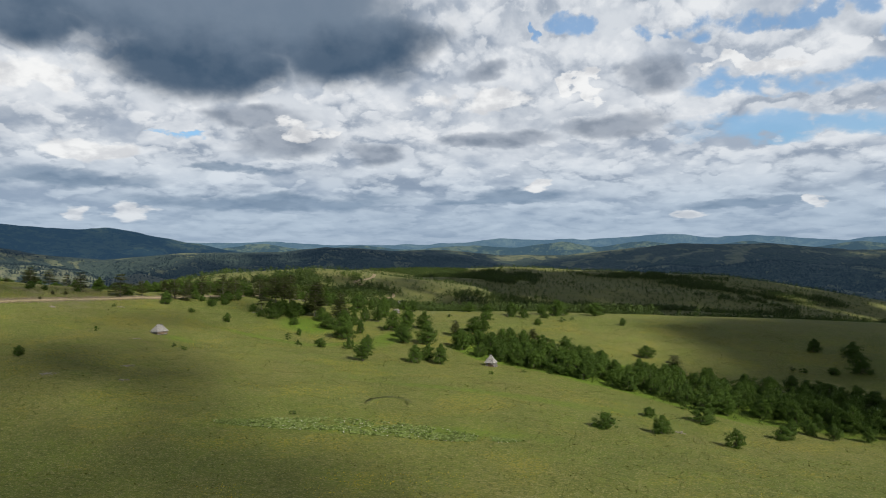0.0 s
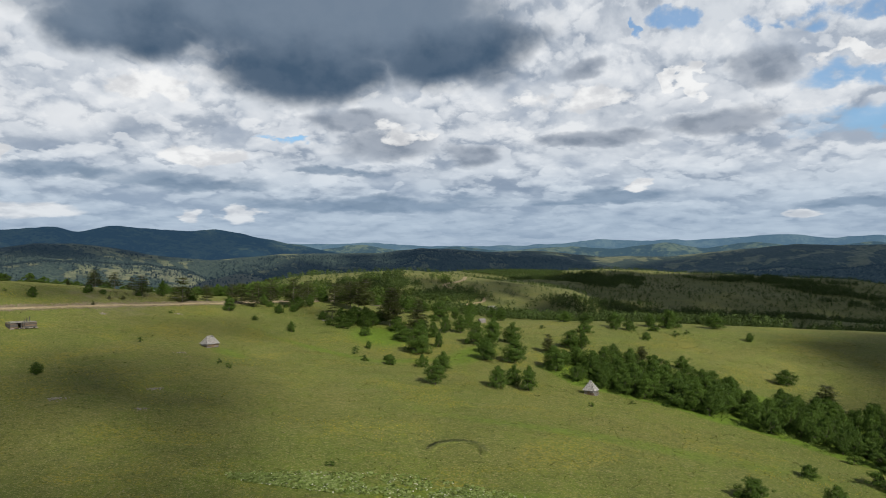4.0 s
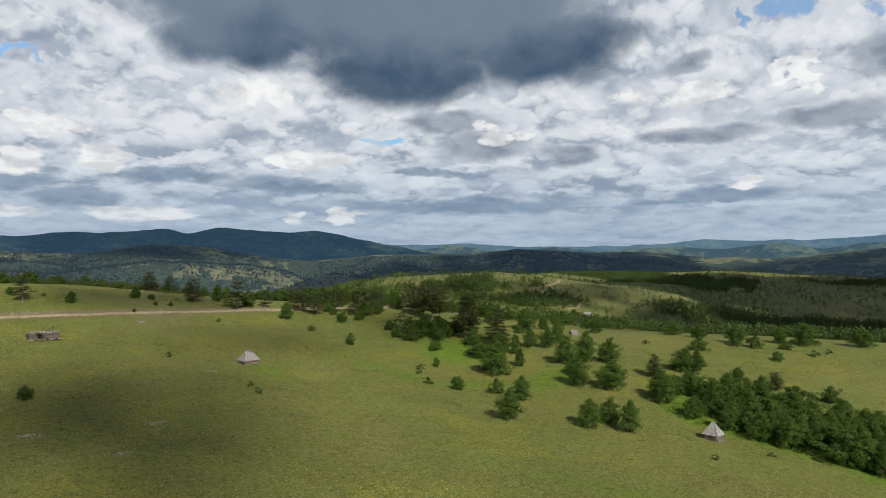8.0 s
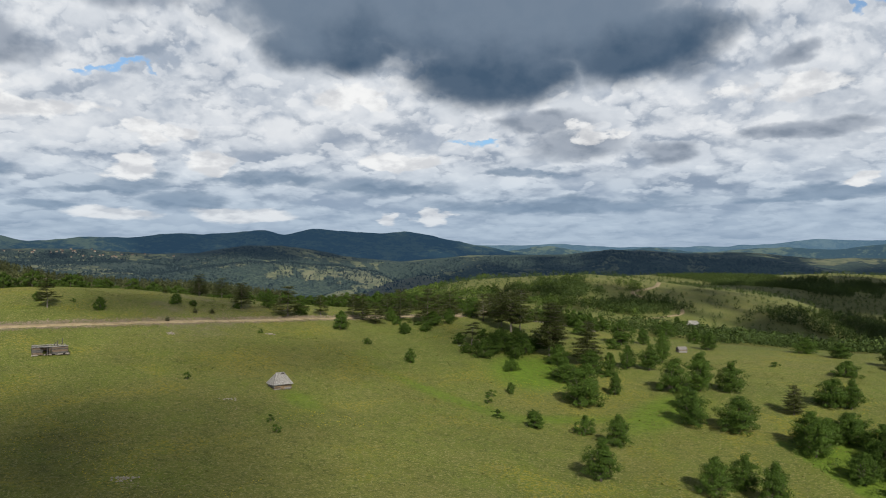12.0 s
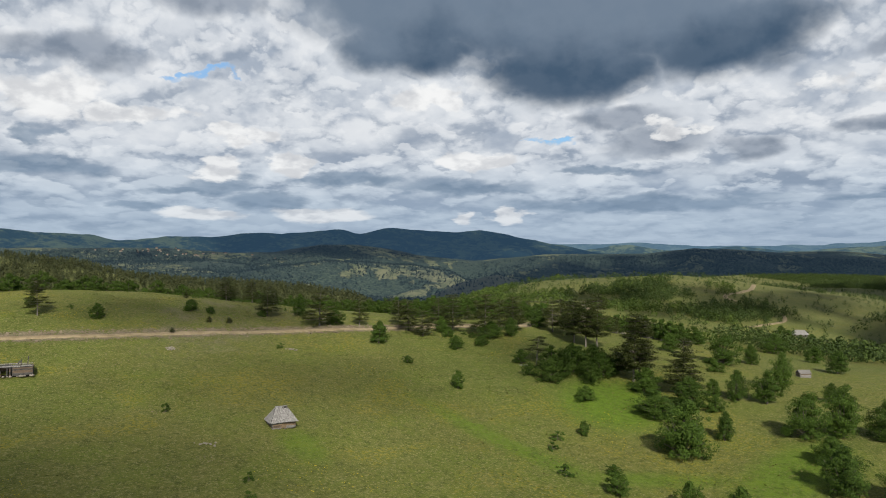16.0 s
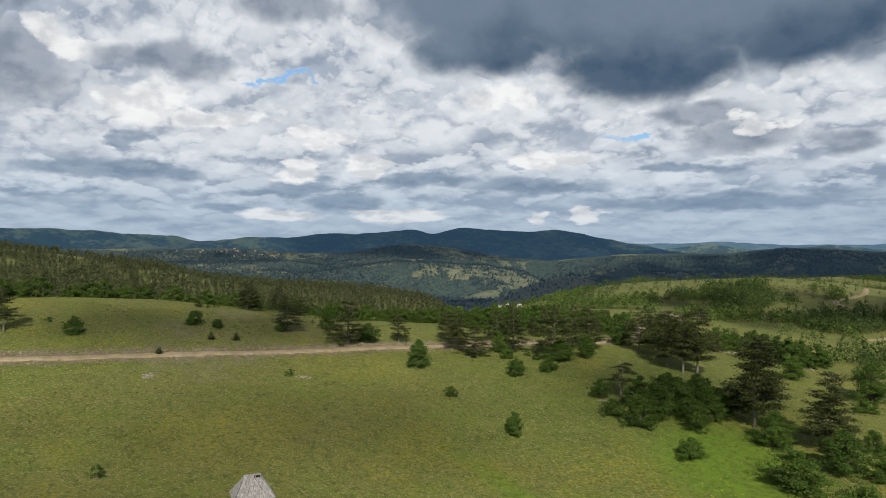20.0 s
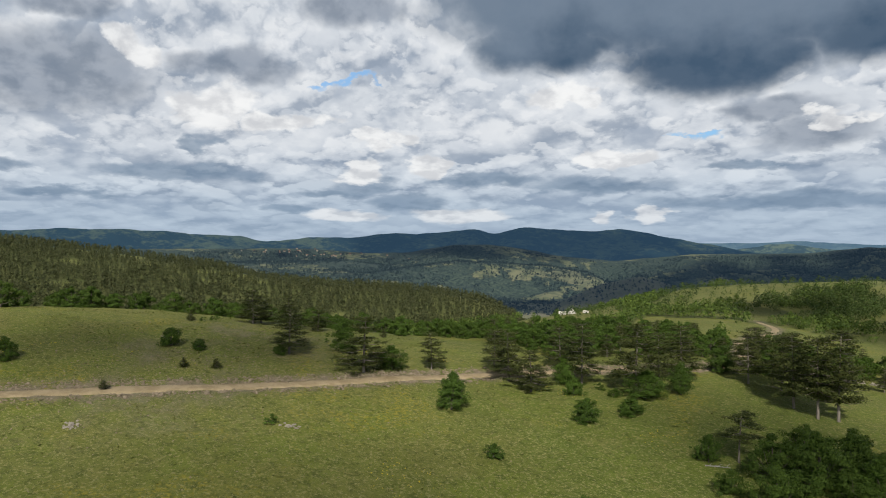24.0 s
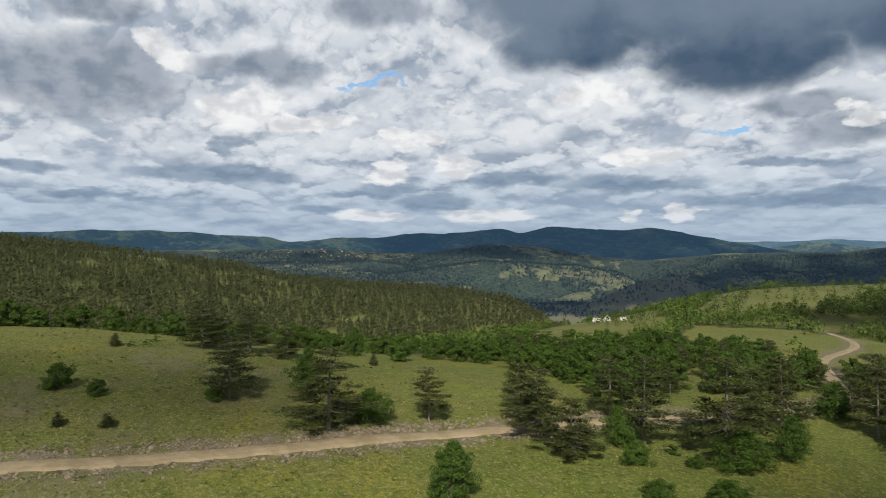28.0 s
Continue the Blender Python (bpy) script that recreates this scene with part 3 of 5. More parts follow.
def make_ground():
    cx, cy = -40.0, 100.0
    angles = np.concatenate([np.arange(-112, -78, 0.8), np.arange(-78, 40, 0.22), np.arange(40, 248, 4.0)])
    rings = np.concatenate([[0.5, 12, 24], 36 * 1.0125 ** np.arange(0, 262), 936 * 1.0075 ** np.arange(0, 224)])
    rings = rings[rings < 4980]
    a, r = np.meshgrid(np.radians(angles), rings)
    x, y = cx + r * np.sin(a), cy + r * np.cos(a)
    z = height(x, y)
    gap = np.full(x.shape, 99.0)
    near = (np.hypot(x + 130, y - 380) < 260)
    gap[near] = road_gap(x[near], y[near])
    z = z - 0.30 * (1 - smooth(gap, 1.5, 4.0))
    n, m = a.shape
    i, j = np.meshgrid(np.arange(n - 1), np.arange(m), indexing="ij")
    j2 = (j + 1) % m
    faces = np.stack([i * m + j, (i + 1) * m + j, (i + 1) * m + j2, i * m + j2], -1)
    far, az = polar(x, y)
    clump = fbm(x, y, 150, 6, 0.7) + 0.25 * fbm(x, y, 700, 2)
    fold = np.abs(fbm(x + 900, y, 260, 4, 0.5)) + 0.6 * np.abs(fbm(x - 400, y + 300, 110, 3, 0.5))
    clump = clump + 2.0 * (fold - 0.22)
    slope = np.abs(np.gradient(z, axis=0) / np.gradient(r, axis=0))
    wood = smooth(far, 1400, 1600) * smooth(clump + 0.10 * smooth(az, 5, 14), -0.22, 0.02)
    pines = smooth(fbm(x, y, 60, 3, 0.6) + 0.5 * fbm(x, y, 240, 2), 0.44, 0.26)
    wood = np.maximum(wood, 0.55 * smooth(far, 390, 520) * smooth(-az, 33, 40) * (1 - smooth(-az, 100, 112)) * pines)
    wood = np.maximum(wood, 0.6 * smooth(far, 270, 320) * (1 - smooth(far, 560, 640)) * smooth(-az, 13, 20) * (1 - smooth(-az, 46, 52)) * smooth(fbm(x, y, 38, 3, 0.6), -0.2, -0.02))
    for ring in CLEARINGS:
        wood = np.where(in_ring(x, y, ring), 0.0, wood)
    stony = smooth(far, 1300, 1600) * smooth(slope + 0.6 * fbm(x, y, 90, 4), 0.42, 0.62) * (1 - 0.6 * wood)
    stony = np.maximum(stony, 0.9 * blob(x, y, -1130, 2120, 130, 330, 25) * smooth(fbm(x, y, 50, 4), -0.25, 0.15))
    stony = np.maximum(stony, 1 - smooth(gap, 2.0, 4.6))
    stony = np.maximum(stony, 0.5 * blob(x, y, -158, 290, 22, 44, 35) * smooth(fbm(x, y, 9, 4, 0.7), -0.3, 0.35))
    ring = np.hypot((x + 13) / 5.0, (y - 171.5) / 6.2)
    lush = np.maximum.reduce([
        0.9 * blob(x, y, -58, 304, 14, 21, 20), 0.7 * blob(x, y, -66, 268, 30, 3.5, -22), 0.6 * blob(x, y, -89, 241, 9, 4, -30),
        0.8 * blob(x, y, -22, 280, 8, 22, -15), 0.7 * blob(x, y, -40, 268, 16, 4, 30), 0.5 * blob(x, y, 25, 190, 60, 4, -10), 0.85 * in_ring(x, y, [(0, 268), (12, 246), (30, 234), (55, 217), (75, 194), (100, 180), (140, 170), (150, 207), (120, 228), (92, 245), (62, 261), (34, 275), (12, 283)]),
        0.6 * blob(x, y, -5, 148, 36, 5, 2)])
    spur = smooth(far, 1330, 1500) * (1 - smooth(far, 1790, 1900)) * smooth(az, -36, -32) * (1 - smooth(az, -19, -15))
    stony, wood = np.maximum(stony, 0.8 * spur), wood * (1 - 0.8 * spur)
    wood = np.maximum(wood, 0.42 * (1 - smooth(np.abs(ring - 1), 0.05, 0.22)) * smooth(y, 168, 174))
    masks = (("wood", wood), ("stony", stony), ("lush", lush))
    cut = int(np.argmax(rings > 1330))
    made = []
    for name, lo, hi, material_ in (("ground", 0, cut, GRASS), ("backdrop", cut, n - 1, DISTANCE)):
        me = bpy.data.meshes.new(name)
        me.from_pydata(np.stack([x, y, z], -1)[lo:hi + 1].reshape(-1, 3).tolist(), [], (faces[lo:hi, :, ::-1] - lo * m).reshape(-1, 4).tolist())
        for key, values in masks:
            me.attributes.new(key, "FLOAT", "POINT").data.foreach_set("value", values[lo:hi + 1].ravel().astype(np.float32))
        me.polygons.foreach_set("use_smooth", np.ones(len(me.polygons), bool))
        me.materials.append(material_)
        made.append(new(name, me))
    tagged(made[0], "rolling green pasture ground with wooded slopes", "ground", kind="structure")
    tagged(made[1], "hazy distant wooded mountain land out to the horizon", "mountains", kind="structure")
    return made[0]


ground = make_ground()


def make_road():
    """A cart road cut into the slope, with two worn wheel tracks."""
    line = ROAD_LINE
    d = np.gradient(line, axis=0)
    d /= np.linalg.norm(d, axis=1)[:, None]
    side = np.stack([d[:, 1], -d[:, 0]], 1)
    across = np.array([-2.0, -1.45, -0.95, -0.5, 0.0, 0.5, 0.95, 1.45, 2.0]) * 0.74
    lift = np.array([-0.40, 0.0, -0.05, 0.0, 0.04, 0.0, -0.05, 0.0, -0.40])
    wobble = 0.25 * fbm(line[:, 0], line[:, 1], 9, 2)
    x = line[:, None, 0] + side[:, None, 0] * (across * (1 + wobble[:, None]))
    y = line[:, None, 1] + side[:, None, 1] * (across * (1 + wobble[:, None]))
    z = 0.3 * height(line[:, 0], line[:, 1])[:, None] + 0.7 * height(x, y) + lift - 0.10 + 0.05 * fbm(x, y, 3, 2)
    n, m = x.shape
    i, j = np.meshgrid(np.arange(n - 1), np.arange(m - 1), indexing="ij")
    f = np.stack([i * m + j, (i + 1) * m + j, (i + 1) * m + j + 1, i * m + j + 1], -1).reshape(-1, 4)
    me = mesh_of("road", np.stack([x, y, z], -1).reshape(-1, 3), f[:, ::-1], DIRT)
    me.polygons.foreach_set("use_smooth", np.ones(len(me.polygons), bool))
    return tagged(new("road", me), "pale brown dirt cart road across the pasture", "road", kind="structure")


road = make_road()


def make_trail(points, half):
    """A worn farm track over the far pasture."""
    line = spline(points, 3.0)
    d = np.gradient(line, axis=0)
    d /= np.linalg.norm(d, axis=1)[:, None]
    across = half * np.array([-1.25, -0.8, 0.0, 0.8, 1.25])
    wobble = 1 + 0.35 * fbm(line[:, 0], line[:, 1], 12, 2)
    x = line[:, None, 0] + d[:, None, 1] * across * wobble[:, None]
    y = line[:, None, 1] - d[:, None, 0] * across * wobble[:, None]
    z = height(x, y) + np.array([-0.5, 0.22, 0.25, 0.22, -0.5])
    n, m = x.shape
    i, j = np.meshgrid(np.arange(n - 1), np.arange(m - 1), indexing="ij")
    f = np.stack([i * m + j, (i + 1) * m + j, (i + 1) * m + j + 1, i * m + j + 1], -1).reshape(-1, 4)
    me = mesh_of("trail", np.stack([x, y, z], -1).reshape(-1, 3), f[:, ::-1], DIRT)
    me.polygons.foreach_set("use_smooth", np.ones(len(me.polygons), bool))
    return tagged(new("trail", me), "pale worn farm track over the hill pasture", "track", kind="structure")


make_trail([(-74, 770), (-72.3, 729), (-76, 702), (-81, 679), (-82, 666), (-79, 656), (-73, 653)], 1.9)
make_trail([(-58, 545), (-54.6, 552), (-50.2, 578), (-45.3, 597), (-43, 612), (-43.3, 623), (-45, 636)], 1.3)

# ---- trees: tapered trunk with limbs, and a crown of many small leaves ----
def leaf_faces(rng, centres, size, flat=0.0, out=None, corners=4):
    """Small leaves round centres (n, 3); flat turns them level, out turns them outwards."""
    n = len(centres)
    nrm = rng.normal(size=(n, 3))
    nrm[:, 2] += flat
    if out is not None:
        nrm += out
    nrm /= np.linalg.norm(nrm, axis=1)[:, None]
    a = np.cross(nrm, rng.normal(size=(n, 3)))
    a /= np.linalg.norm(a, axis=1)[:, None] + 1e-9
    b = np.cross(nrm, a)
    s = size * rng.uniform(0.6, 1.35, n)[:, None]
    if corners == 3:
        return np.stack([centres + a * s, centres - a * s * 0.6 + b * s * 0.75, centres - a * s * 0.6 - b * s * 0.75], 1)
    return np.stack([centres + a * s, centres + b * s * 0.6, centres - a * s, centres - b * s * 0.6], 1)


def pine_meshes(seed, bare, layers, spread, lean, top):
    """A black pine 10 m high: trunk with whorled limbs, flat needle pads. bare: height of the clean stem."""
    rng = np.random.RandomState(seed)
    bend = rng.uniform(-lean, lean, 2)
    stem = [(bend[0] * (h / 10) ** 2, bend[1] * (h / 10) ** 2, h) for h in np.linspace(-0.4, 9.6, 9)]
    sh = Shape()
    sh.add(*tube(stem, np.linspace(0.21, 0.04, 9), 8))
    pads = []
    for k in range(layers):
        f = (k + rng.uniform(-0.3, 0.3)) / (layers - 1)
        h = bare + (9.5 - bare) * np.clip(f, 0, 1)
        centre = np.array([bend[0] * (h / 10) ** 2, bend[1] * (h / 10) ** 2, h])
        reach = spread * (np.clip(1.15 - f, 0.0, 1) ** top * (0.55 + 0.45 * min(1, f * 4 + 0.35))) + 0.35
        turn = rng.uniform(0, 6.28)
        arms = 5 if f < 0.8 else 4
        for j in range(arms):
            if rng.rand() < 0.13:
                continue
            a = turn + j * 6.283 / arms + rng.uniform(-0.4, 0.4)
            long = reach * rng.uniform(0.6, 1.15)
            tip = centre + np.array([math.cos(a) * long, math.sin(a) * long, rng.uniform(-0.1, 0.45) - 0.10 * long])
            mid = (centre + tip) / 2 + np.array([0, 0, -0.12 * long + 0.1])
            sh.add(*tube([centre, mid, tip], [0.075, 0.05, 0.02], 4))
            for q in range(max(2, int(long * 2.1))):
                u = rng.uniform(0.35, 1.08)
                c = centre * (1 - u) + tip * u + np.array([0, 0, 0.15]) + rng.normal(size=3) * (0.28, 0.28, 0.08)
                n = 42
                cloud = c + rng.normal(size=(n, 3)) * (0.40, 0.40, 0.11)
                pads.append(cloud)
    crown = np.concatenate(pads)
    trunk = sh.mesh("trunk", BARK)
    trunk.polygons.foreach_set("use_smooth", np.ones(len(trunk.polygons), bool))
    return trunk, quads_mesh("crown", leaf_faces(rng, crown, 0.145, 2.6, None, 3), NEEDLES, 3)


def broad_meshes(seed, lobes, count, wide, low, leaf, material_, sparse=0.0):
    """A broad-leaved tree or bush 1 m high (scaled later): stems forking into limbs, crown of leaf clumps on lobes."""
    rng = np.random.RandomState(seed)
    sh = Shape()
    leaves, outs = [], []
    lean = rng.uniform(-0.06, 0.06, 2)
    fork = np.array([lean[0] * 0.4, lean[1] * 0.4, low + 0.08])
    sh.add(*tube([(0, 0, -0.06), (lean[0] * 0.15, lean[1] * 0.15, low * 0.6), fork, (lean[0], lean[1], 0.78)], [0.034, 0.028, 0.022, 0.006], 7))
    # a dozen limbs, each ending in a spray of small flat tufts; the outline narrows to a ragged top
    limbs = max(6, lobes // 5)
    for k in range(lobes):
        limb, f = k % limbs, (k % limbs + 0.5) / limbs
        h = low + 0.03 + (0.90 - low) * f
        belly = 1 - 0.75 * abs(2 * min(1.0, (h - low) / (0.95 - low)) - 0.8) ** 5
        a = limb * 2.39996 + 0.5 * math.sin(7.0 * limb + seed)
        if k < limbs:
            d = wide * 0.40 * max(0.05, belly)
            end = np.array([math.cos(a) * d + lean[0] * h, math.sin(a) * d + lean[1] * h, h])
            sh.add(*tube([fork * (1 - 0.4 * f) + np.array([lean[0], lean[1], 0.6]) * 0.4 * f, (fork + end) / 2 + np.array([0, 0, -0.02]), end], [0.014, 0.009, 0.004], 4))
        u = rng.uniform(0.15, 1.0) ** 0.8
        a = limb * 2.39996 + 0.5 * math.sin(7.0 * limb + seed) + rng.normal() * 0.35
        h = h + rng.normal() * 0.05
        belly *= 1 + 0.22 * math.sin(2 * a + seed) + 0.14 * math.sin(3 * a + 2.1 * seed + 5 * h)
        c = np.array([math.cos(a) * wide * 0.47 * max(0.06, belly) * u, math.sin(a) * wide * 0.47 * max(0.06, belly) * u, h + 0.05 * (1 - u)]) + rng.normal(size=3) * (0.050 * wide, 0.050 * wide, 0.035)
        c[:2] += lean * h
        size = rng.uniform(0.055, 0.125) * (0.6 + 0.5 * wide) * (1.2 - 0.35 * f)
        n = int(count / lobes * size / 0.085 * (1 - sparse * rng.rand()))
        v = rng.normal(size=(n, 3))
        v /= np.linalg.norm(v, axis=1)[:, None]
        rad = size * (0.62 + 0.42 * rng.rand(n))[:, None] * np.array([1.1, 1.1, 0.72])
        leaves.append(c + v * rad)
        away = c + v * rad - np.array([lean[0] * 0.5, lean[1] * 0.5, 0.40])
        outs.append(1.3 * v + 1.1 * away / (np.linalg.norm(away, axis=1)[:, None] + 0.05))
    pts, out = np.concatenate(leaves), np.concatenate(outs)
    keep = pts[:, 2] > 0.0
    trunk = sh.mesh("trunk", OAKBARK)
    return trunk, quads_mesh("crown", leaf_faces(rng, pts[keep], leaf, 0.5, out[keep], 3), material_, 3)


PINES = [pine_meshes(3, 2.2, 10, 3.3, 0.5, 0.75), pine_meshes(11, 1.4, 10, 3.5, 0.3, 0.8), pine_meshes(27, 2.5, 10, 3.0, 0.6, 0.6), pine_meshes(41, 1.8, 10, 3.1, 0.4, 0.85)]
TALLPINES = [pine_meshes(29, 2.3, 11, 3.2, 0.5, 0.6), pine_meshes(36, 2.6, 11, 3.1, 0.4, 0.62)]
GNARLED = [pine_meshes(47, 4.6, 5, 3.6, 1.3, 0.35)]
FIRS = [pine_meshes(52, 0.7, 17, 3.1, 0.25, 0.85), pine_meshes(63, 0.9, 16, 3.3, 0.3, 0.75)]
TREES = [broad_meshes(s, 150, 12500, w, lo, 0.0165, LEAVES, sp) for s, w, lo, sp in ((5, 0.95, 0.08, 0), (6, 0.85, 0.10, 0.1), (17, 1.0, 0.05, 0.1), (28, 0.75, 0.14, 0.3), (39, 0.95, 0.04, 0.0))]
SAPLINGS = [broad_meshes(s, 70, 4800, w, lo, 0.026, LEAVES) for s, w, lo in ((141, 0.95, 0.06), (152, 0.85, 0.08))]
THICKETS = [broad_meshes(s, 60, 4400, w, 0.05, 0.030, HEDGE) for s, w in ((161, 1.1), (172, 1.3))]
BUSHES = [broad_meshes(s, 95, 8000, w, 0.04, 0.022, LEAVES) for s, w in ((71, 1.25), (82, 1.4), (93, 1.1))]
GREENS = [broad_meshes(s, 95, 8000, w, 0.05, 0.022, HEDGE) for s, w in ((101, 1.1), (112, 1.3))]
SHRUBS = [broad_meshes(s, 30, 1300, w, 0.04, 0.045, LEAVES, 0.3) for s, w in ((121, 1.2), (132, 0.95))]

KINDS = {
    "pine": (PINES, 10.0, "pine_tree", "tall black pine with layered dark needles", "pine"),
    "gnarled": (GNARLED, 10.0, "pine_tree", "sparse twisted pine with a bare leaning trunk", "pine"),
    "tallpine": (TALLPINES, 10.0, "pine_tree", "tall black pine with a long bare trunk", "pine"),
    "fir": (FIRS, 10.0, "pine_tree", "dense dark pine branched to the ground", "pine"),
    "tree": (TREES, 1.0, "broadleaf_tree", "leafy dark green oak with a round crown", "tree"),
    "sapling": (SAPLINGS, 1.0, "broadleaf_tree", "young leafy dark green oak", "tree"),
    "thicket": (THICKETS, 1.0, "bush", "fresh green leafy bush", "bush"),
    "bush": (BUSHES, 1.0, "bush", "rounded dark green leafy bush", "bush"),
    "green": (GREENS, 1.0, "bush", "fresh green leafy bush", "bush"),
    "shrub": (SHRUBS, 1.0, "shrub", "low sparse shrub in short grass", "shrub"),
}
_first = {}
_pick = random.Random(21)


def plant(kind, x, y, tall, wide=0.0, where="", group=""):
    """One tree of its own at x, y. wide: the crown's width, if it is not the usual one."""
    meshes, unit, name, label, category = KINDS[kind]
    v = _pick.randrange(len(meshes))
    natural = {"pine": 0.66, "tallpine": 0.66, "gnarled": 0.66, "fir": 0.66, "tree": 0.9, "bush": 1.3, "sapling": 0.9, "thicket": 1.2, "green": 1.25, "shrub": 1.1}[kind]
    s = tall / unit
    flat = max(0.7, min(1.5, wide / (natural * tall))) if wide else _pick.uniform(0.9, 1.1)
    m = Matrix.Translation((x, y, ground_at(x, y) - 0.12)) @ Matrix.Rotation(_pick.uniform(0, 6.28), 4, "Z") @ Matrix.Diagonal((s * flat, s * flat, s, 1))
    key = (kind, v, where)
    if key not in _first:
        root = new(name)
        part("trunk", meshes[v][0], root)
        part("crown", meshes[v][1], root)
        tagged(root, label + where, category, group or category + " trees of the pasture")
        root.matrix_basis = m
        _first[key] = root
        return root
    src = _first[key]
    ob = copy_thing(src, Matrix.Identity(4))
    ob.matrix_basis = m
    return ob


# kind, x, y, height, crown width
ROAD_PINES = [(-139, 307, 10.0, 8.4), (-154, 303, 8.3, 7.6), (-177, 321, 7.2, 8.4), (-182, 315, 7.6, 9.4), (-171, 324, 5.4, 6.2), (-186, 320, 6.6, 8.0), (-135, 320, 6.8, 5.2), (-123, 327, 9.0, 7.6), (-117, 325, 7.4, 6.4), (-122, 343, 8.4, 6.4), (-114, 337, 11.2, 7.8), (-105, 340, 12.2, 9.6), (-104, 358, 10.6, 8.8), (-129, 331, 7.6, 6.4), (-106, 352, 9.0, 7.0), (-94, 366, 10.2, 7.0), (-180, 254, 8.5, 5.6)]
GLADE_PINES = [(-76, 353, 13.6, 8.4), (-83, 354, 11.6, 8.2), (-58, 323, 14.6, 9.4), (-57, 324.5, 13.0, 7.4), (-88, 366, 9.4, 7.4), (-98, 385, 8.8, 7.2), (-78.7, 351.4, 12.4, 7.8)]
DENSE_PINES = [(-46, 319, 12.8, 8.8), (5, 290, 6.6, 5.0), (36, 286, 5.0, 5.4), (80, 248, 8.4, 8.4), (-155, 283, 1.6, 1.5), (-152, 287, 1.7, 1.8), (-185, 302, 2.1, 2.0), (-164, 337, 2.1, 1.7), (-152, 269, 1.4, 1.4)]
GLADE_TREES = [(-43, 360, 8.2, 8.6), (-37, 371, 5.5, 4.8), (-35, 424, 6.8, 7.3), (-39, 280, 9.6, 8.2), (-34, 293, 5.2, 3.6), (-35, 320, 6.4, 4.4), (-43, 310, 6.5, 7.0), (-48, 300, 5.6, 7.8), (-54, 316, 5.7, 6.2), (-65, 322, 5.7, 6.8), (-59, 369, 5.3, 5.7), (-21, 299, 8.4, 7.0), (-15, 303, 9.2, 6.4), (-17, 329, 4.2, 4.0), (-16, 370, 5.9, 6.0), (-17, 287, 4.8, 4.6), (-27, 334, 8.6, 5.6), (-29, 320, 6.9, 6.2), (-15, 274, 7.2, 6.6), (-8, 304, 7.2, 6.2), (-6, 273, 7.1, 7.8), (-9, 234, 5.8, 5.5), (-5, 239, 5.6, 4.4), (-1, 234, 6.6, 4.8), (-26, 231, 6.6, 6.0), (-27, 253, 5.9, 5.0)]
FAR_MEADOW_TREES = [(13, 299, 6.6, 7.0), (17, 299, 6.6, 5.4), (27, 291, 4.0, 4.2), (14, 383, 5.0, 6.7), (23, 372, 4.7, 8.0), (34, 352, 6.2, 7.6), (50, 361, 5.6, 6.5), (58, 361, 8.0, 9.0), (78, 366, 6.6, 9.4), (117, 240, 4.5, 4.8), (149, 287, 5.3, 6.0), (79, 277, 4.8, 6.0), (156, 272, 6.3, 6.2), (148, 253, 7.2, 7.0), (-113, 190, 2.9, 3.2), (-119, 306, 5.6, 5.4), (-138, 313, 4.2, 4.6), (-151, 313, 6.2, 4.6), (-99, 345, 5.4, 5.0), (-102, 337, 4.8, 6.0), (-116, 334, 4.6, 4.2), (-101, 371, 5.6, 5.6)]
PASTURE_BUSHES = [(-43, 347, 2.8, 4.2), (-38, 310, 3.4, 4.6), (-85, 319, 3.8, 4.2), (-63, 302, 3.2, 4.6), (-57, 282, 2.7, 2.8), (-47, 266, 1.7, 2.6), (-22, 402, 5.0, 6.4), (-40, 321, 3.9, 4.0), (-66, 330, 3.8, 4.6), (-166, 287, 3.3, 4.5), (-162, 290, 1.9, 3.4), (-154, 301, 1.9, 3.2), (-169, 348, 4.7, 6.2), (-178, 345, 4.4, 5.0), (-111, 329, 2.9, 3.3), (-106, 334, 1.5, 2.8), (-105, 322, 2.6, 3.8), (-100, 327, 2.6, 6.0), (-189, 258, 2.4, 3.4), (-170, 262.5, 3.5, 4.4), (-105, 297.5, 1.9, 3.0), (-34, 258, 3.9, 4.2), (-44, 257, 3.3, 4.4), (-88, 291, 3.8, 3.4), (-103, 318, 3.4, 3.8)]
SLOPE_BUSHES = [(37, 163, 3.6, 6.0), (53, 184, 2.6, 3.6), (50, 163, 4.2, 4.7), (67, 184, 4.1, 7.6), (64, 156, 4.0, 5.0), (82, 172, 3.5, 4.6), (124, 229, 4.2, 7.4), (85, 338, 3.5, 4.2), (139, 254, 2.6, 5.0), (132, 218, 2.8, 5.4), (48, 281, 4.5, 5.0), (20, 332, 4.4, 6.0), (43, 325, 3.1, 3.8), (33, 347, 3.7, 4.2), (39, 345, 4.1, 5.2), (49, 345, 2.7, 4.2)]
GLADE_GREENS = [(-72, 321, 8.0, 9.0), (-77, 319, 6.6, 7.6), (-74, 310, 6.2, 7.0), (-66, 315, 4.6, 5.6), (-69, 326, 7.0, 8.0), (-63, 327, 6.4, 7.0), (-76, 331, 5.2, 7.0), (-70, 332, 5.8, 7.0), (-73, 315, 4.6, 6.2), (-68, 319, 5.0, 6.4), (-80, 312, 3.4, 4.6)]
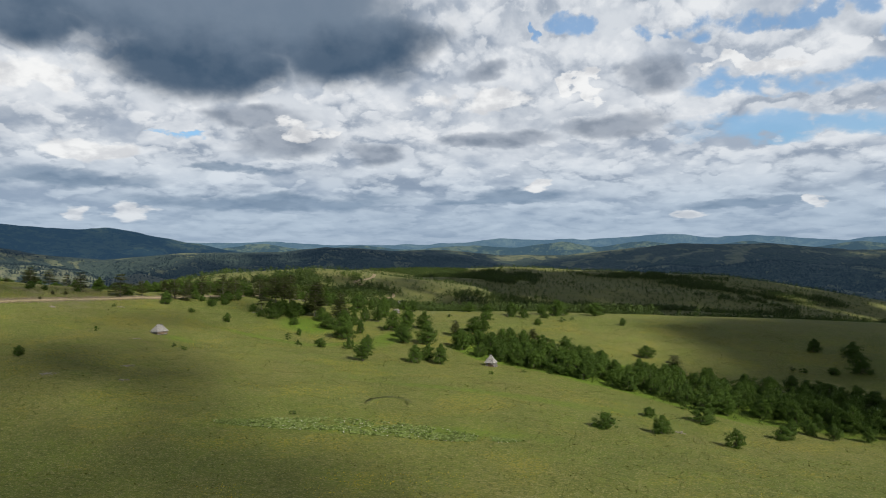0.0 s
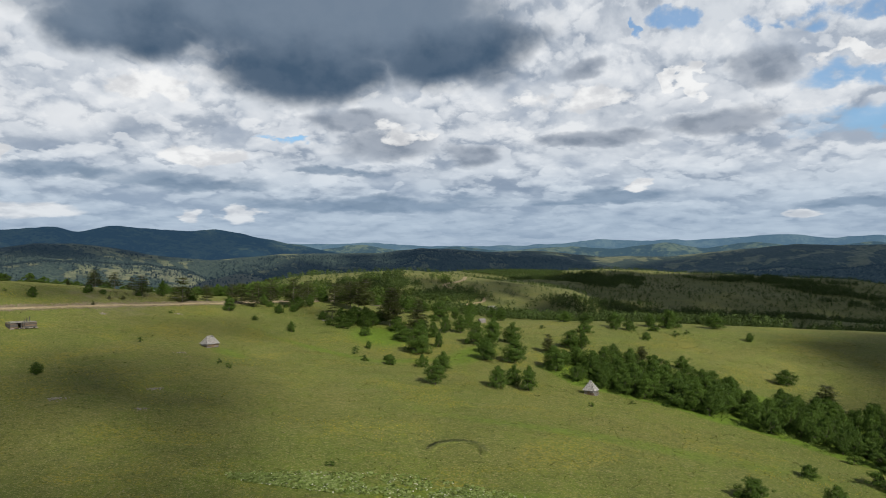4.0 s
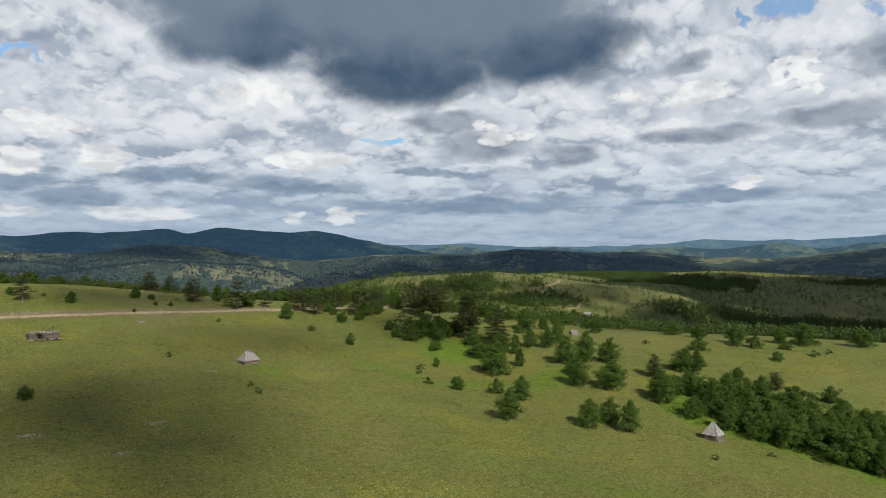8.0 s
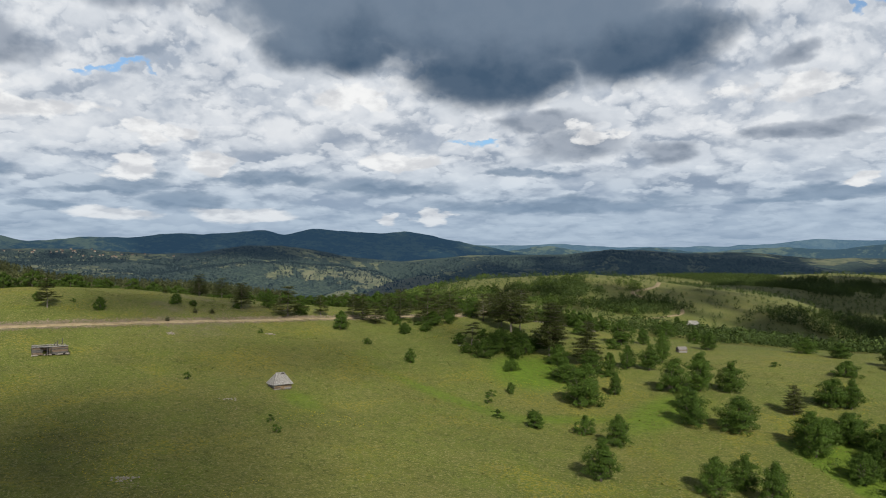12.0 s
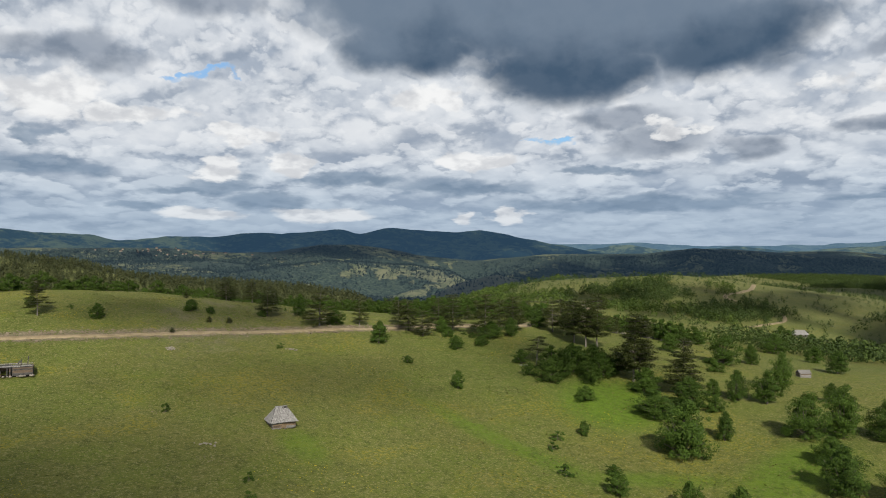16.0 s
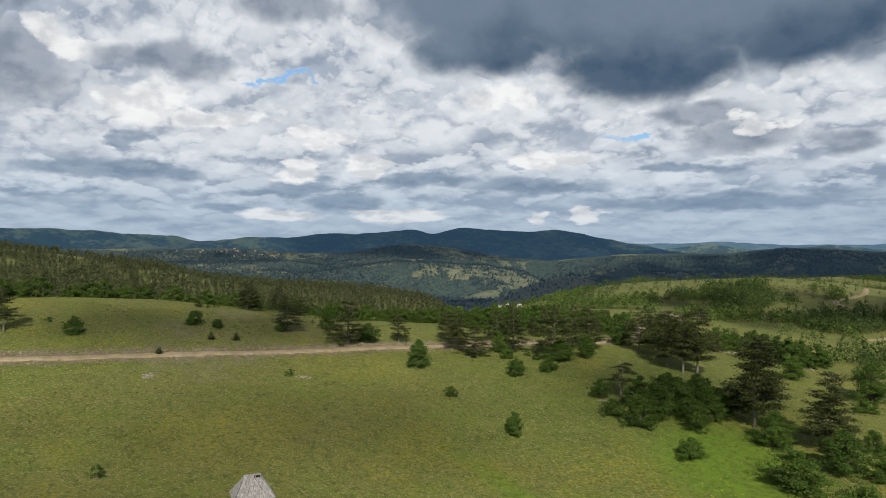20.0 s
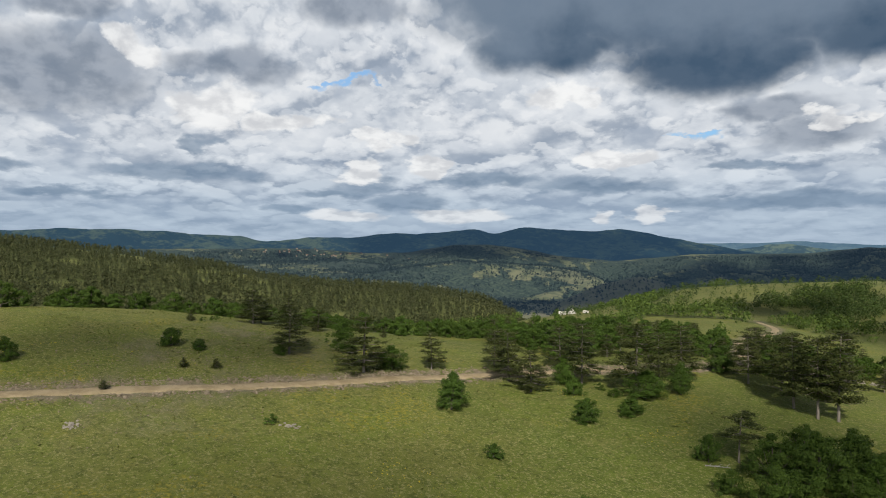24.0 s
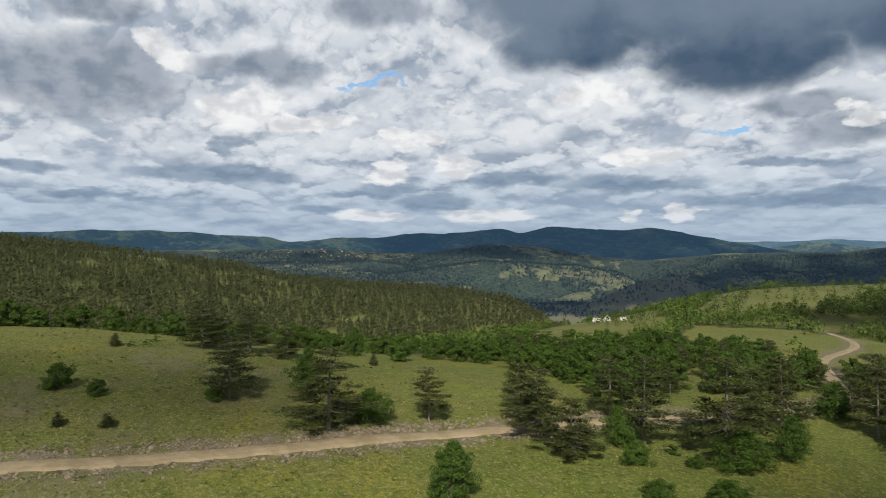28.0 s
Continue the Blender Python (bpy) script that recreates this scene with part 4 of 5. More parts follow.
SMALL_SHRUBS = [(-60, 276, 1.9, 2.4), (-59, 271, 1.5, 2.3), (-53, 260, 2.0, 2.8), (-184, 304, 1.0, 1.3), (-185, 307, 1.1, 1.3), (-188, 310, 1.3, 1.6), (-173, 320, 1.5, 1.5), (-159, 316, 1.0, 1.0), (-110, 336, 1.3, 2.2), (-181, 263, 1.2, 1.6), (-115, 236.5, 1.9, 1.5), (-85, 225, 1.5, 1.7), (-80, 220, 1.6, 1.6), (-129.5, 281, 1.5, 2.2), (51, 278, 2.3, 2.6), (56, 336, 2.2, 3.6), (62, 344, 2.0, 2.8), (3, 339, 1.7, 3.0), (15, 222, 1.3, 1.4), (26, 230, 1.0, 2.8), (68, 201, 2.4, 2.5), (129, 264, 1.5, 2.7), (131, 259, 2.1, 3.0), (-33, 157, 1.0, 1.6)]
for x, y, h, w in ROAD_PINES:
    plant("pine", x, y, h, w, " beside the dirt road", "pines along the dirt road")
for x, y, h, w in GLADE_PINES:
    plant("tallpine", x, y, h * 1.12, w * 1.04, " in the glade", "pines round the glade")
plant("gnarled", -82, 322, 7.0, 5.8, " in the glade", "pines round the glade")
for x, y, h, w in DENSE_PINES:
    plant("fir", x, y, h, w)
for x, y, h, w in GLADE_TREES:
    plant("tree", x, y, h, w, " on the pasture slope", "trees round the glade")
for x, y, h, w in FAR_MEADOW_TREES:
    plant("tree", x, y, h, w)
for x, y, h, w in PASTURE_BUSHES + SLOPE_BUSHES:
    plant("bush", x, y, h, w)
for x, y, h, w in GLADE_GREENS:
    plant("green", x, y, h * 0.86, w * 0.86)
for x, y, h, w in SMALL_SHRUBS:
    plant("shrub", x, y, h, w)


def inside(x, y, ring):
    """Whether x, y lies in the polygon."""
    odd = False
    for (ax, ay), (bx, by) in zip(ring, ring[1:] + ring[:1]):
        if (ay > y) != (by > y) and x < (bx - ax) * (y - ay) / (by - ay) + ax:
            odd = not odd
    return odd


def scatter(kinds, ring, count, gap, tall, where="", group="", seed=1, clear=()):
    """Trees at random in a polygon, no closer than gap; clear: circles kept free."""
    rng = random.Random(seed)
    xs, ys = [p[0] for p in ring], [p[1] for p in ring]
    got = []
    for _ in range(count * 40):
        if len(got) >= count:
            break
        x, y = rng.uniform(min(xs), max(xs)), rng.uniform(min(ys), max(ys))
        if not inside(x, y, ring) or any((x - a) ** 2 + (y - b) ** 2 < gap * gap for a, b in got):
            continue
        if any((x - a) ** 2 + (y - b) ** 2 < c * c for a, b, c in clear) or road_gap(np.array(x), np.array(y)) < 4.0:
            continue
        got.append((x, y))
        plant(rng.choice(kinds), x, y, rng.uniform(*tall), 0, where, group)


# the wooded ravine below the small hut, and the belts of young wood past the road
scatter(["tree", "tree", "tree", "bush"], [(2, 262), (16, 247), (30, 238), (55, 222), (75, 200), (100, 186), (135, 180), (150, 200), (118, 222), (92, 240), (62, 256), (34, 270), (14, 278)], 190, 2.9, (3.8, 7.0), " in the wooded ravine", "trees of the ravine", 5, [(16, 236, 7)])
scatter(["bush", "tree"], [(78, 182), (100, 170), (150, 165), (150, 182), (100, 188)], 16, 4.0, (3.0, 5.0), " in the wooded ravine", "trees of the ravine", 6)
scatter(["sapling", "sapling", "thicket", "pine"], [(-112, 374), (-92, 378), (-60, 392), (-55, 415), (-75, 428), (-112, 425), (-140, 438), (-165, 440), (-200, 420), (-185, 392), (-150, 364), (-128, 352)], 165, 4.3, (4.0, 7.0), " in the young wood", "trees of the young wood", 8)
scatter(["thicket", "thicket", "sapling"], [(-214, 285), (-210, 312), (-196, 338), (-172, 362), (-150, 358), (-142, 366), (-185, 400), (-238, 360), (-240, 300), (-244, 240), (-222, 246)], 90, 4.6, (3.6, 5.4), " behind the brow", "bushes behind the brow", 9)

# ---- woods and bushes too many to count ----
def thicket(name, x, y, tall, wide, leaves, leaf, cone, material_, label, seed):
    """Many small trees in one mesh, each of a few leaf clumps. cone: 1 pointed, 0 round."""
    rng = np.random.RandomState(seed)
    n = len(x)
    z = height(x, y)
    h = rng.uniform(0.08, 1.0, (n, leaves)) ** 0.9
    belly = np.where(cone > 0, (1.04 - h) ** 0.55 * np.minimum(1.0, 0.45 + 2.2 * h), np.sin(np.pi * np.clip(h * 0.85 + 0.14, 0, 1)) ** 0.7)
    a = rng.uniform(0, 6.283, (n, leaves))
    d = wide[:, None] * 0.5 * belly * rng.uniform(0.25, 1.0, (n, leaves))
    c = np.stack([x[:, None] + d * np.cos(a), y[:, None] + d * np.sin(a), z[:, None] + h * tall[:, None]], -1).reshape(-1, 3)
    out = np.stack([1.9 * np.cos(a), 1.9 * np.sin(a), 3.2 * (h - 0.35)], -1).reshape(-1, 3)
    size = np.repeat(tall, leaves)[:, None]
    f = leaf_faces(rng, np.zeros_like(c), leaf * 1.15, 0.3, out, 3) * size[:, None] + c[:, None]
    me = quads_mesh(name, f, material_, 3)
    return tagged(new(name, me), label, name.replace("_", " "), kind="stuff")


def jittered(x0, x1, y0, y1, step, seed):
    rng = np.random.RandomState(seed)
    gx, gy = np.meshgrid(np.arange(x0, x1, step), np.arange(y0, y1, step))
    x, y = gx.ravel() + rng.uniform(-0.5, 0.5, gx.size) * step, gy.ravel() + rng.uniform(-0.5, 0.5, gx.size) * step
    return x, y, rng


def west_forest():
    x, y, rng = jittered(-1500, -280, 60, 1300, 8.0, 31)
    r, az = polar(x, y)
    edge = np.interp(az, [-112, -75, -60, -45, -36, -31], [430, 420, 400, 520, 640, 800])
    back = np.interp(az, [-112, -70, -50, -33], [1560, 1460, 1370, 1260])
    gaps = fbm(x, y, 60, 3, 0.6) + 0.5 * fbm(x, y, 240, 2)
    keep = (az > -100) & (az < -31.5) & (r > edge) & (r < back) & (gaps < 0.30 + 0.25 * smooth(r, 1100, 700)) & (rng.rand(len(x)) < 0.84)
    x, y = x[keep], y[keep]
    tall = rng.uniform(8, 15, len(x)) * (1 + 0.25 * fbm(x, y, 50, 2))
    return thicket("pine_forest", x, y, tall, tall * 0.58, 46, 0.076, 1, FARTREES, "dense dark green pine forest on a long slope", 32)


def valley_wood():
    x, y, rng = jittered(-420, 0, 330, 720, 5.0, 41)
    clear = CLEARINGS
    r, az = polar(x, y)
    keep = (r > 290) & (az < -7) & (az > -52) & (fbm(x, y, 38, 3, 0.6) > -0.22 + 0.30 * smooth(az, -30, -14) + 0.2 * smooth(r, 500, 580) * smooth(az, -32, -25)) & (road_gap(x, y) > 5)
    for ring in clear:
        keep &= ~in_ring(x, y, ring) | (rng.rand(len(x)) < 0.03)
    keep &= ~in_ring(x, y, [(-112, 350), (-60, 385), (-50, 425), (-112, 432), (-165, 445), (-215, 425), (-250, 360), (-250, 230), (-220, 240), (-190, 335), (-130, 345)])
    keep &= ~in_ring(x, y, [(-120, 340), (40, 340), (40, 380), (-20, 400), (-60, 385), (-100, 372)])
    x, y = x[keep], y[keep]
    tall = rng.uniform(3.0, 5.6, len(x))
    return thicket("young_woodland", x, y, tall, tall * 1.25, 54, 0.094, 0, YOUNGWOOD, "dense green young woodland filling the valley", 42)


# copses on the hills to the north
COPSES = [[(-10, 631), (-1, 672), (21, 714), (86, 825), (116, 790), (100, 713), (78, 691), (38, 659)], [(-92, 558), (-89, 592), (-67, 661), (-57, 645), (-38, 643), (-52, 585), (-68, 534), (-75, 490)], [(-4, 1165), (22, 1232), (111, 1234), (163, 1157), (122, 955), (67, 948)], [(-159, 576), (-166, 632), (-162, 686), (-148, 735), (-128, 726), (-126, 682), (-99, 645), (-109, 608), (-128, 565)], [(221, 1208), (341, 1237), (309, 1129), (261, 1143)], [(46, 692), (53, 743), (108, 847), (176, 803), (275, 794), (455, 907), (432, 861), (300, 770), (110, 690)], [(309, 1148), (364, 1255), (454, 1146), (491, 1084), (588, 1109), (610, 1038), (537, 1012), (444, 997), (355, 1023)], [(314, 924), (422, 979), (448, 918), (379, 878)], [(110, 520), (250, 600), (380, 600), (380, 500), (230, 470), (120, 480)], [(-10, 470), (60, 480), (110, 560), (60, 600), (-20, 540)], [(-141, 1314), (-13, 1345), (45, 1290), (0, 1010), (-66, 1221)], [(-78, 440), (-30, 428), (40, 402), (120, 396), (120, 425), (45, 450), (-20, 485), (-72, 500)]]


def hill_copses():
    x, y, rng = jittered(-330, 640, 390, 1360, 3.9, 55)
    keep = np.zeros(len(x), bool)
    for ring in COPSES:
        keep |= in_ring(x, y, ring)
    for ring in CLEARINGS:
        keep &= ~in_ring(x, y, ring)
    keep &= (fbm(x, y, 26, 3, 0.6) > -0.34 + 0.26 * smooth(x, 60, 140)) & (road_gap(x, y) > 4)
    x, y = x[keep], y[keep]
    tall = rng.uniform(3.4, 6.6, len(x))
    return thicket("hill_copses", x, y, tall, tall * 1.05, 58, 0.068, 0, FARBUSH, "dark leafy copses in the folds of the hills", 56)


def hill_bushes():
    x, y, rng = jittered(-330, 760, 400, 1420, 6.0, 51)
    r, az = polar(x, y)
    chance = 0.21 + 0.14 * smooth(-az, 4, 12) + 0.22 * smooth(fbm(x, y, 80, 3, 0.6), -0.05, 0.35)
    keep = (r > 300) & (az > -30) & (az < 42) & (rng.rand(len(x)) < chance) & ((az > -12) | (r > 430)) & (y > 440 - 0.25 * x)
    x, y = x[keep], y[keep]
    tall = 1.8 + 3.3 * rng.rand(len(x)) ** 1.4
    return thicket("hillside_bushes", x, y, tall, tall * 1.15, 46, 0.080, 0, FARBUSH, "scattered dark bushes and thickets on rolling hills", 52)


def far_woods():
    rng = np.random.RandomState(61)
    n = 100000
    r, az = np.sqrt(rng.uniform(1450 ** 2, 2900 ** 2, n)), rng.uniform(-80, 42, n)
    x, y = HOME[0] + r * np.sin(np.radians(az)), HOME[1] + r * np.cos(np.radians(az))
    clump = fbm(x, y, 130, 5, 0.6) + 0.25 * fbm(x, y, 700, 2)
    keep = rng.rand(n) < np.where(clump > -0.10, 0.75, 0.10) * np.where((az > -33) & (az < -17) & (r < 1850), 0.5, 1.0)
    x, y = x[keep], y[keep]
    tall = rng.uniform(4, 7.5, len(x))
    return thicket("far_woods", x, y, tall, tall * 1.15, 6, 0.27, 0, BLUEWOOD, "dark mixed woods over hazy distant mountain slopes", 62)


def undergrowth():
    x, y, rng = jittered(-10, 150, 160, 285, 2.4, 45)
    keep = in_ring(x, y, [(0, 266), (12, 248), (30, 236), (55, 219), (75, 196), (100, 181), (140, 172), (150, 205), (120, 226), (92, 243), (62, 259), (34, 273), (12, 281)]) & (rng.rand(len(x)) < 0.55) & (np.hypot(x - 16, y - 236) > 4)
    x, y = x[keep], y[keep]
    tall = rng.uniform(0.5, 1.5, len(x))
    return thicket("undergrowth", x, y, tall, tall * 2.2, 46, 0.11, 0, YOUNGWOOD, "fresh green undergrowth beneath the ravine trees", 46)


undergrowth(), west_forest(), valley_wood(), hill_copses(), hill_bushes(), far_woods()


# ---- far ranges, past the valley ----
def range_(name, profile, far, depth, material_, label, seed):
    """A long mountain range: heading and height of its crest, falling towards the viewer."""
    a, h = (np.array(c, float) for c in zip(*profile))
    az = np.arange(a[0], a[-1], 0.2)
    top = np.interp(az, a, h)
    soft = np.exp(-0.5 * (np.arange(-5, 6) / 2.2) ** 2)
    top = np.convolve(np.pad(top, 5, "edge"), soft / soft.sum(), "valid") + 16 * fbm(az, az * 0 + seed, 2.4, 4, 0.5)
    steps = np.linspace(0, 1, 34)
    g, s = np.meshgrid(np.radians(az), steps)
    r = far - depth * (1 - s)
    x, y = HOME[0] + r * np.sin(g), HOME[1] + r * np.cos(g)
    spur = np.abs(fbm(x, y, 420, 4, 0.55))
    z = -140 + (top[None, :] + 140) * s ** 1.1 + (0.14 - spur) * 330 * s ** 0.5 * (1 - s) + 5 * fbm(x, y, 160, 3) * s
    n, m = x.shape
    i, j = np.meshgrid(np.arange(n - 1), np.arange(m - 1), indexing="ij")
    f = np.stack([i * m + j, i * m + j + 1, (i + 1) * m + j + 1, (i + 1) * m + j], -1).reshape(-1, 4)
    me = mesh_of(name, np.stack([x, y, z], -1).reshape(-1, 3), f, material_)
    me.polygons.foreach_set("use_smooth", np.ones(len(me.polygons), bool))
    return tagged(new(name, me), label, "mountains", kind="structure")


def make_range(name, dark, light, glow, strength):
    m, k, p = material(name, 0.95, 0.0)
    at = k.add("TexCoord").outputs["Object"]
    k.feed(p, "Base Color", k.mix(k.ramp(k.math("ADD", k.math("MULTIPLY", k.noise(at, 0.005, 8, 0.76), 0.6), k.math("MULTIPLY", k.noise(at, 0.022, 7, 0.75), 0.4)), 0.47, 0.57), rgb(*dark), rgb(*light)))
    # blue emission put in as the haze before the range
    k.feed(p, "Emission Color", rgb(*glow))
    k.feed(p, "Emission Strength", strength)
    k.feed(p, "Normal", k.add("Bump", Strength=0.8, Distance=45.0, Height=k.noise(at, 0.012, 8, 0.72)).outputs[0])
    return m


# the farther the range, the more its darks are lifted and blued for haze
NEAR_RANGE = make_range("hazed_forest_range", (0.010, 0.019, 0.019), (0.050, 0.064, 0.034), (0.020, 0.046, 0.080), 1.1)
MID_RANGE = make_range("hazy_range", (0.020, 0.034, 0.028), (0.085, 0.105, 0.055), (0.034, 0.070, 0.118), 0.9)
PALE_RANGE = make_range("haze_paled_range", (0.030, 0.045, 0.040), (0.060, 0.080, 0.062), (0.060, 0.122, 0.205), 0.95)
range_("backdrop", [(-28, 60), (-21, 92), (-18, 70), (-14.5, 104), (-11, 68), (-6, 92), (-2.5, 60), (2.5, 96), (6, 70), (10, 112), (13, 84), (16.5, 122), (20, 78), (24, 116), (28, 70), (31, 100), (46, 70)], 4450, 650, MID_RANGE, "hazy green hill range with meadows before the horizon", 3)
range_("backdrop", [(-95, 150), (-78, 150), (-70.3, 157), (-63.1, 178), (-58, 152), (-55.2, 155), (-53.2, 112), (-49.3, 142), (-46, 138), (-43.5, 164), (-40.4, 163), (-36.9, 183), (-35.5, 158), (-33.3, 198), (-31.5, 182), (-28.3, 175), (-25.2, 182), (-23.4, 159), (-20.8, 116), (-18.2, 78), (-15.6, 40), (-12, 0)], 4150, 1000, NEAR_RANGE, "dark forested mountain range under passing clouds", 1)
range_("backdrop", [(-30, 100), (-21.5, 124), (-16, 112), (-12.9, 120), (-9.3, 98), (-4.3, 106), (-1, 98), (4.6, 140), (8.3, 126), (11, 138), (14.6, 151), (17.6, 170), (21.4, 148), (24.2, 153), (27.6, 136), (30.5, 110), (32.8, 143), (46, 130)], 4780, 700, PALE_RANGE, "far mountain range pale with blue haze on the horizon", 2)

# ---- huts ----
def place_at(x, y, heading, sink=0.0):
    """A pose on the ground at x, y whose front looks towards the heading (clockwise from +y)."""
    return pose(x, y, ground_at(x, y) - sink, 0, 0, 180 - heading)


def shingle_plane(roof, a, b, c, d, rows, board, rng, hole=None):
    """Rows of weathered boards over a roof plane: eave a to b, top d to c. hole(u, f): where boards have fallen off."""
    a, b, c, d = (Vector(v) for v in (a, b, c, d))
    nrm = (b - a).cross(d - a).normalized()
    for r in range(rows):
        f0, f1 = r / rows, min(1.0, (r + 1.18) / rows)
        lo0, lo1, hi0, hi1 = a.lerp(d, f0), b.lerp(c, f0), a.lerp(d, f1), b.lerp(c, f1)
        n = max(1, round((lo1 - lo0).length / board))
        cuts = sorted(min(1.0, max(0.0, (i + rng.uniform(-0.22, 0.22) * (0 < i < n)) / n)) for i in range(n + 1))
        for u0, u1 in zip(cuts, cuts[1:]):
            if u1 - u0 < 0.01 or (hole and hole((u0 + u1) / 2, (f0 + f1) / 2)):
                continue
            gap = 0.015 / max(0.3, (lo1 - lo0).length)
            drop = (a - d).normalized() * rng.uniform(-0.02, 0.06)
            l0, l1 = lo0.lerp(lo1, u0 + gap) + drop, lo0.lerp(lo1, u1 - gap) + drop
            h0, h1 = hi0.lerp(hi1, u0 + gap), hi0.lerp(hi1, u1 - gap)
            up, thick = nrm * (0.075 + rng.uniform(0, 0.02)), nrm * 0.035
            low = nrm * 0.02
            v = [l0 + up, l1 + up, h1 + low, h0 + low]
            v += [p + thick for p in v]
            part("shingle", mesh_of("shingle", v, [(3, 2, 1, 0), (4, 5, 6, 7), (0, 1, 5, 4), (1, 2, 6, 5), (2, 3, 7, 6), (3, 0, 4, 7)], SHINGLE), roof)


def log_wall(hut, x0, x1, y, courses, size, turn, rng, z0=0.0, broken=0.0, choose=(LOG, PALELOG, GREYLOG)):
    """Squared logs laid one on another from x0 to x1 at depth y, turned about the hut's axis."""
    for k in range(courses):
        sh = Shape()
        e0, e1 = rng.uniform(0.02, 0.16), rng.uniform(0.02, 0.16)
        if broken and k == courses - 1:
            e1 -= broken
        t = size * 0.48
        sh.box((x0 - e0, y - t, z0 + k * size + 0.008), (x1 + e1, y + t * rng.uniform(0.85, 1.0), z0 + (k + 1) * size - 0.014))
        part("log", sh.mesh("log", rng.choice(choose)), hut, at=Matrix.Rotation(radians(turn), 4, "Z"))


def make_hut(x, y, heading, w, d, wall, rise, ridge, over, label, seed, smoke=False, props=False):
    rng = random.Random(seed)
    hut = new("wooden_hut")
    tagged(hut, label, "hut", "shepherd huts on the pasture")
    size = wall / 6
    sh = Shape()
    sh.box((-w / 2 + 0.2, -d / 2 + 0.2, -0.3), (w / 2 - 0.2, d / 2 - 0.2, wall - 0.05))
    part("inner_wall", sh.mesh("inner_wall", DARK), hut)
    for i in range(14):
        a = i / 14 * 4
        side, u = int(a), (a % 1) - 0.5
        px, py = ((u * w, -d / 2), (w / 2, u * d), (-u * w, d / 2), (-w / 2, -u * d))[side]
        s = Shape()
        r = rng.uniform(0.16, 0.28)
        bm = bmesh.new()
        bmesh.ops.create_icosphere(bm, subdivisions=1, radius=r)
        s.add([(v.co.x * 1.3 + px, v.co.y + py, v.co.z * 0.8 - 0.02) for v in bm.verts], [[v.index for v in f.verts] for f in bm.faces])
        bm.free()
        part("foundation_stone", s.mesh("foundation_stone", DARKSTONE), hut)
    door = 0.9
    log_wall(hut, -w / 2, -door / 2, -d / 2, 6, size, 0, rng, 0.05)
    log_wall(hut, door / 2, w / 2, -d / 2, 6, size, 0, rng, 0.05)
    log_wall(hut, -w / 2, w / 2, -d / 2, 6, size, 180, rng, 0.05, choose=(LOG, GREYLOG))
    log_wall(hut, -d / 2, d / 2, -w / 2, 6, size, 90, rng, 0.05, choose=(LOG, GREYLOG))
    log_wall(hut, -d / 2, d / 2, -w / 2, 6, size, 270, rng, 0.05, choose=(LOG, GREYLOG))
    s = Shape()
    s.box((-door / 2 + 0.03, -d / 2 - 0.05, 0.12), (door / 2 - 0.03, -d / 2 + 0.02, wall - 0.1))
    part("door_leaf", s.mesh("door_leaf", PALELOG), hut, "pale plank door")
    for sx in (-1, 1):
        s = Shape()
        s.box((sx * door / 2 - 0.06, -d / 2 - 0.09, 0.0), (sx * door / 2 + 0.06, -d / 2 + 0.06, wall))
        part("door_post", s.mesh("door_post", PALELOG), hut)
    # hipped roof
    W, D, z0, z1, g = w / 2 + over, d / 2 + over, wall - 0.12, wall + rise, ridge / 2
    roof = part("roof", mesh_of("roof", [(-W, -D, z0), (W, -D, z0), (W, D, z0), (-W, D, z0), (-g, 0, z1), (g, 0, z1)], [(0, 1, 5, 4), (1, 2, 5), (2, 3, 4, 5), (3, 0, 4), (3, 2, 1, 0)], DARK), hut, "steep hipped roof of grey weathered boards")
    fallen = (lambda u, f: u > 0.62 and u < 0.95 and f > 0.86) if smoke else None
    shingle_plane(roof, (-W, -D, z0), (W, -D, z0), (g, 0, z1), (-g, 0, z1), 7, 0.42, rng, fallen)
    shingle_plane(roof, (W, -D, z0), (W, D, z0), (g, 0, z1), (g, 0, z1), 7, 0.42, rng)
    shingle_plane(roof, (W, D, z0), (-W, D, z0), (-g, 0, z1), (g, 0, z1), 7, 0.42, rng)
    shingle_plane(roof, (-W, D, z0), (-W, -D, z0), (-g, 0, z1), (-g, 0, z1), 7, 0.42, rng)
    s = Shape()
    s.box((-g - 0.12, -0.14, z1 + 0.02), (g + 0.12, 0.14, z1 + 0.14), skew=0.04)
    part("ridge_board", s.mesh("ridge_board", SHINGLE), roof)
    if smoke:
        for sx in (0.35, 0.95):
            s = Shape()
            s.box((g * sx - 0.05, -0.5, z1 - 0.6), (g * sx + 0.05, -0.38, z1 + 0.22))
            part("smoke_post", s.mesh("smoke_post", GREYLOG), roof)
    if props:
        for i in range(7):
            s = Shape()
            s.box((-0.09, -0.03, 0), (0.09, 0.03, rng.uniform(1.3, 1.9)))
            part("leaning_plank", s.mesh("leaning_plank", SHINGLE), hut, at=pose(w / 2 + 0.55 + rng.uniform(-0.1, 0.25), -d / 2 + 0.15 + i * 0.32, 0, rng.uniform(-8, 8), -22 + rng.uniform(-5, 5), rng.uniform(-10, 10)))
    hut.matrix_basis = place_at(x, y, heading, 0.12)
    return hut


make_hut(-97.6, 245.4, 122, 3.75, 3.2, 1.15, 2.15, 1.8, 0.42, "weathered log hut with a steep grey shingle roof", 3, smoke=True)
make_hut(15.8, 236.3, 212, 2.45, 2.3, 1.4, 2.3, 0.5, 0.42, "small log hut with a pointed grey shingle roof", 4, props=True)


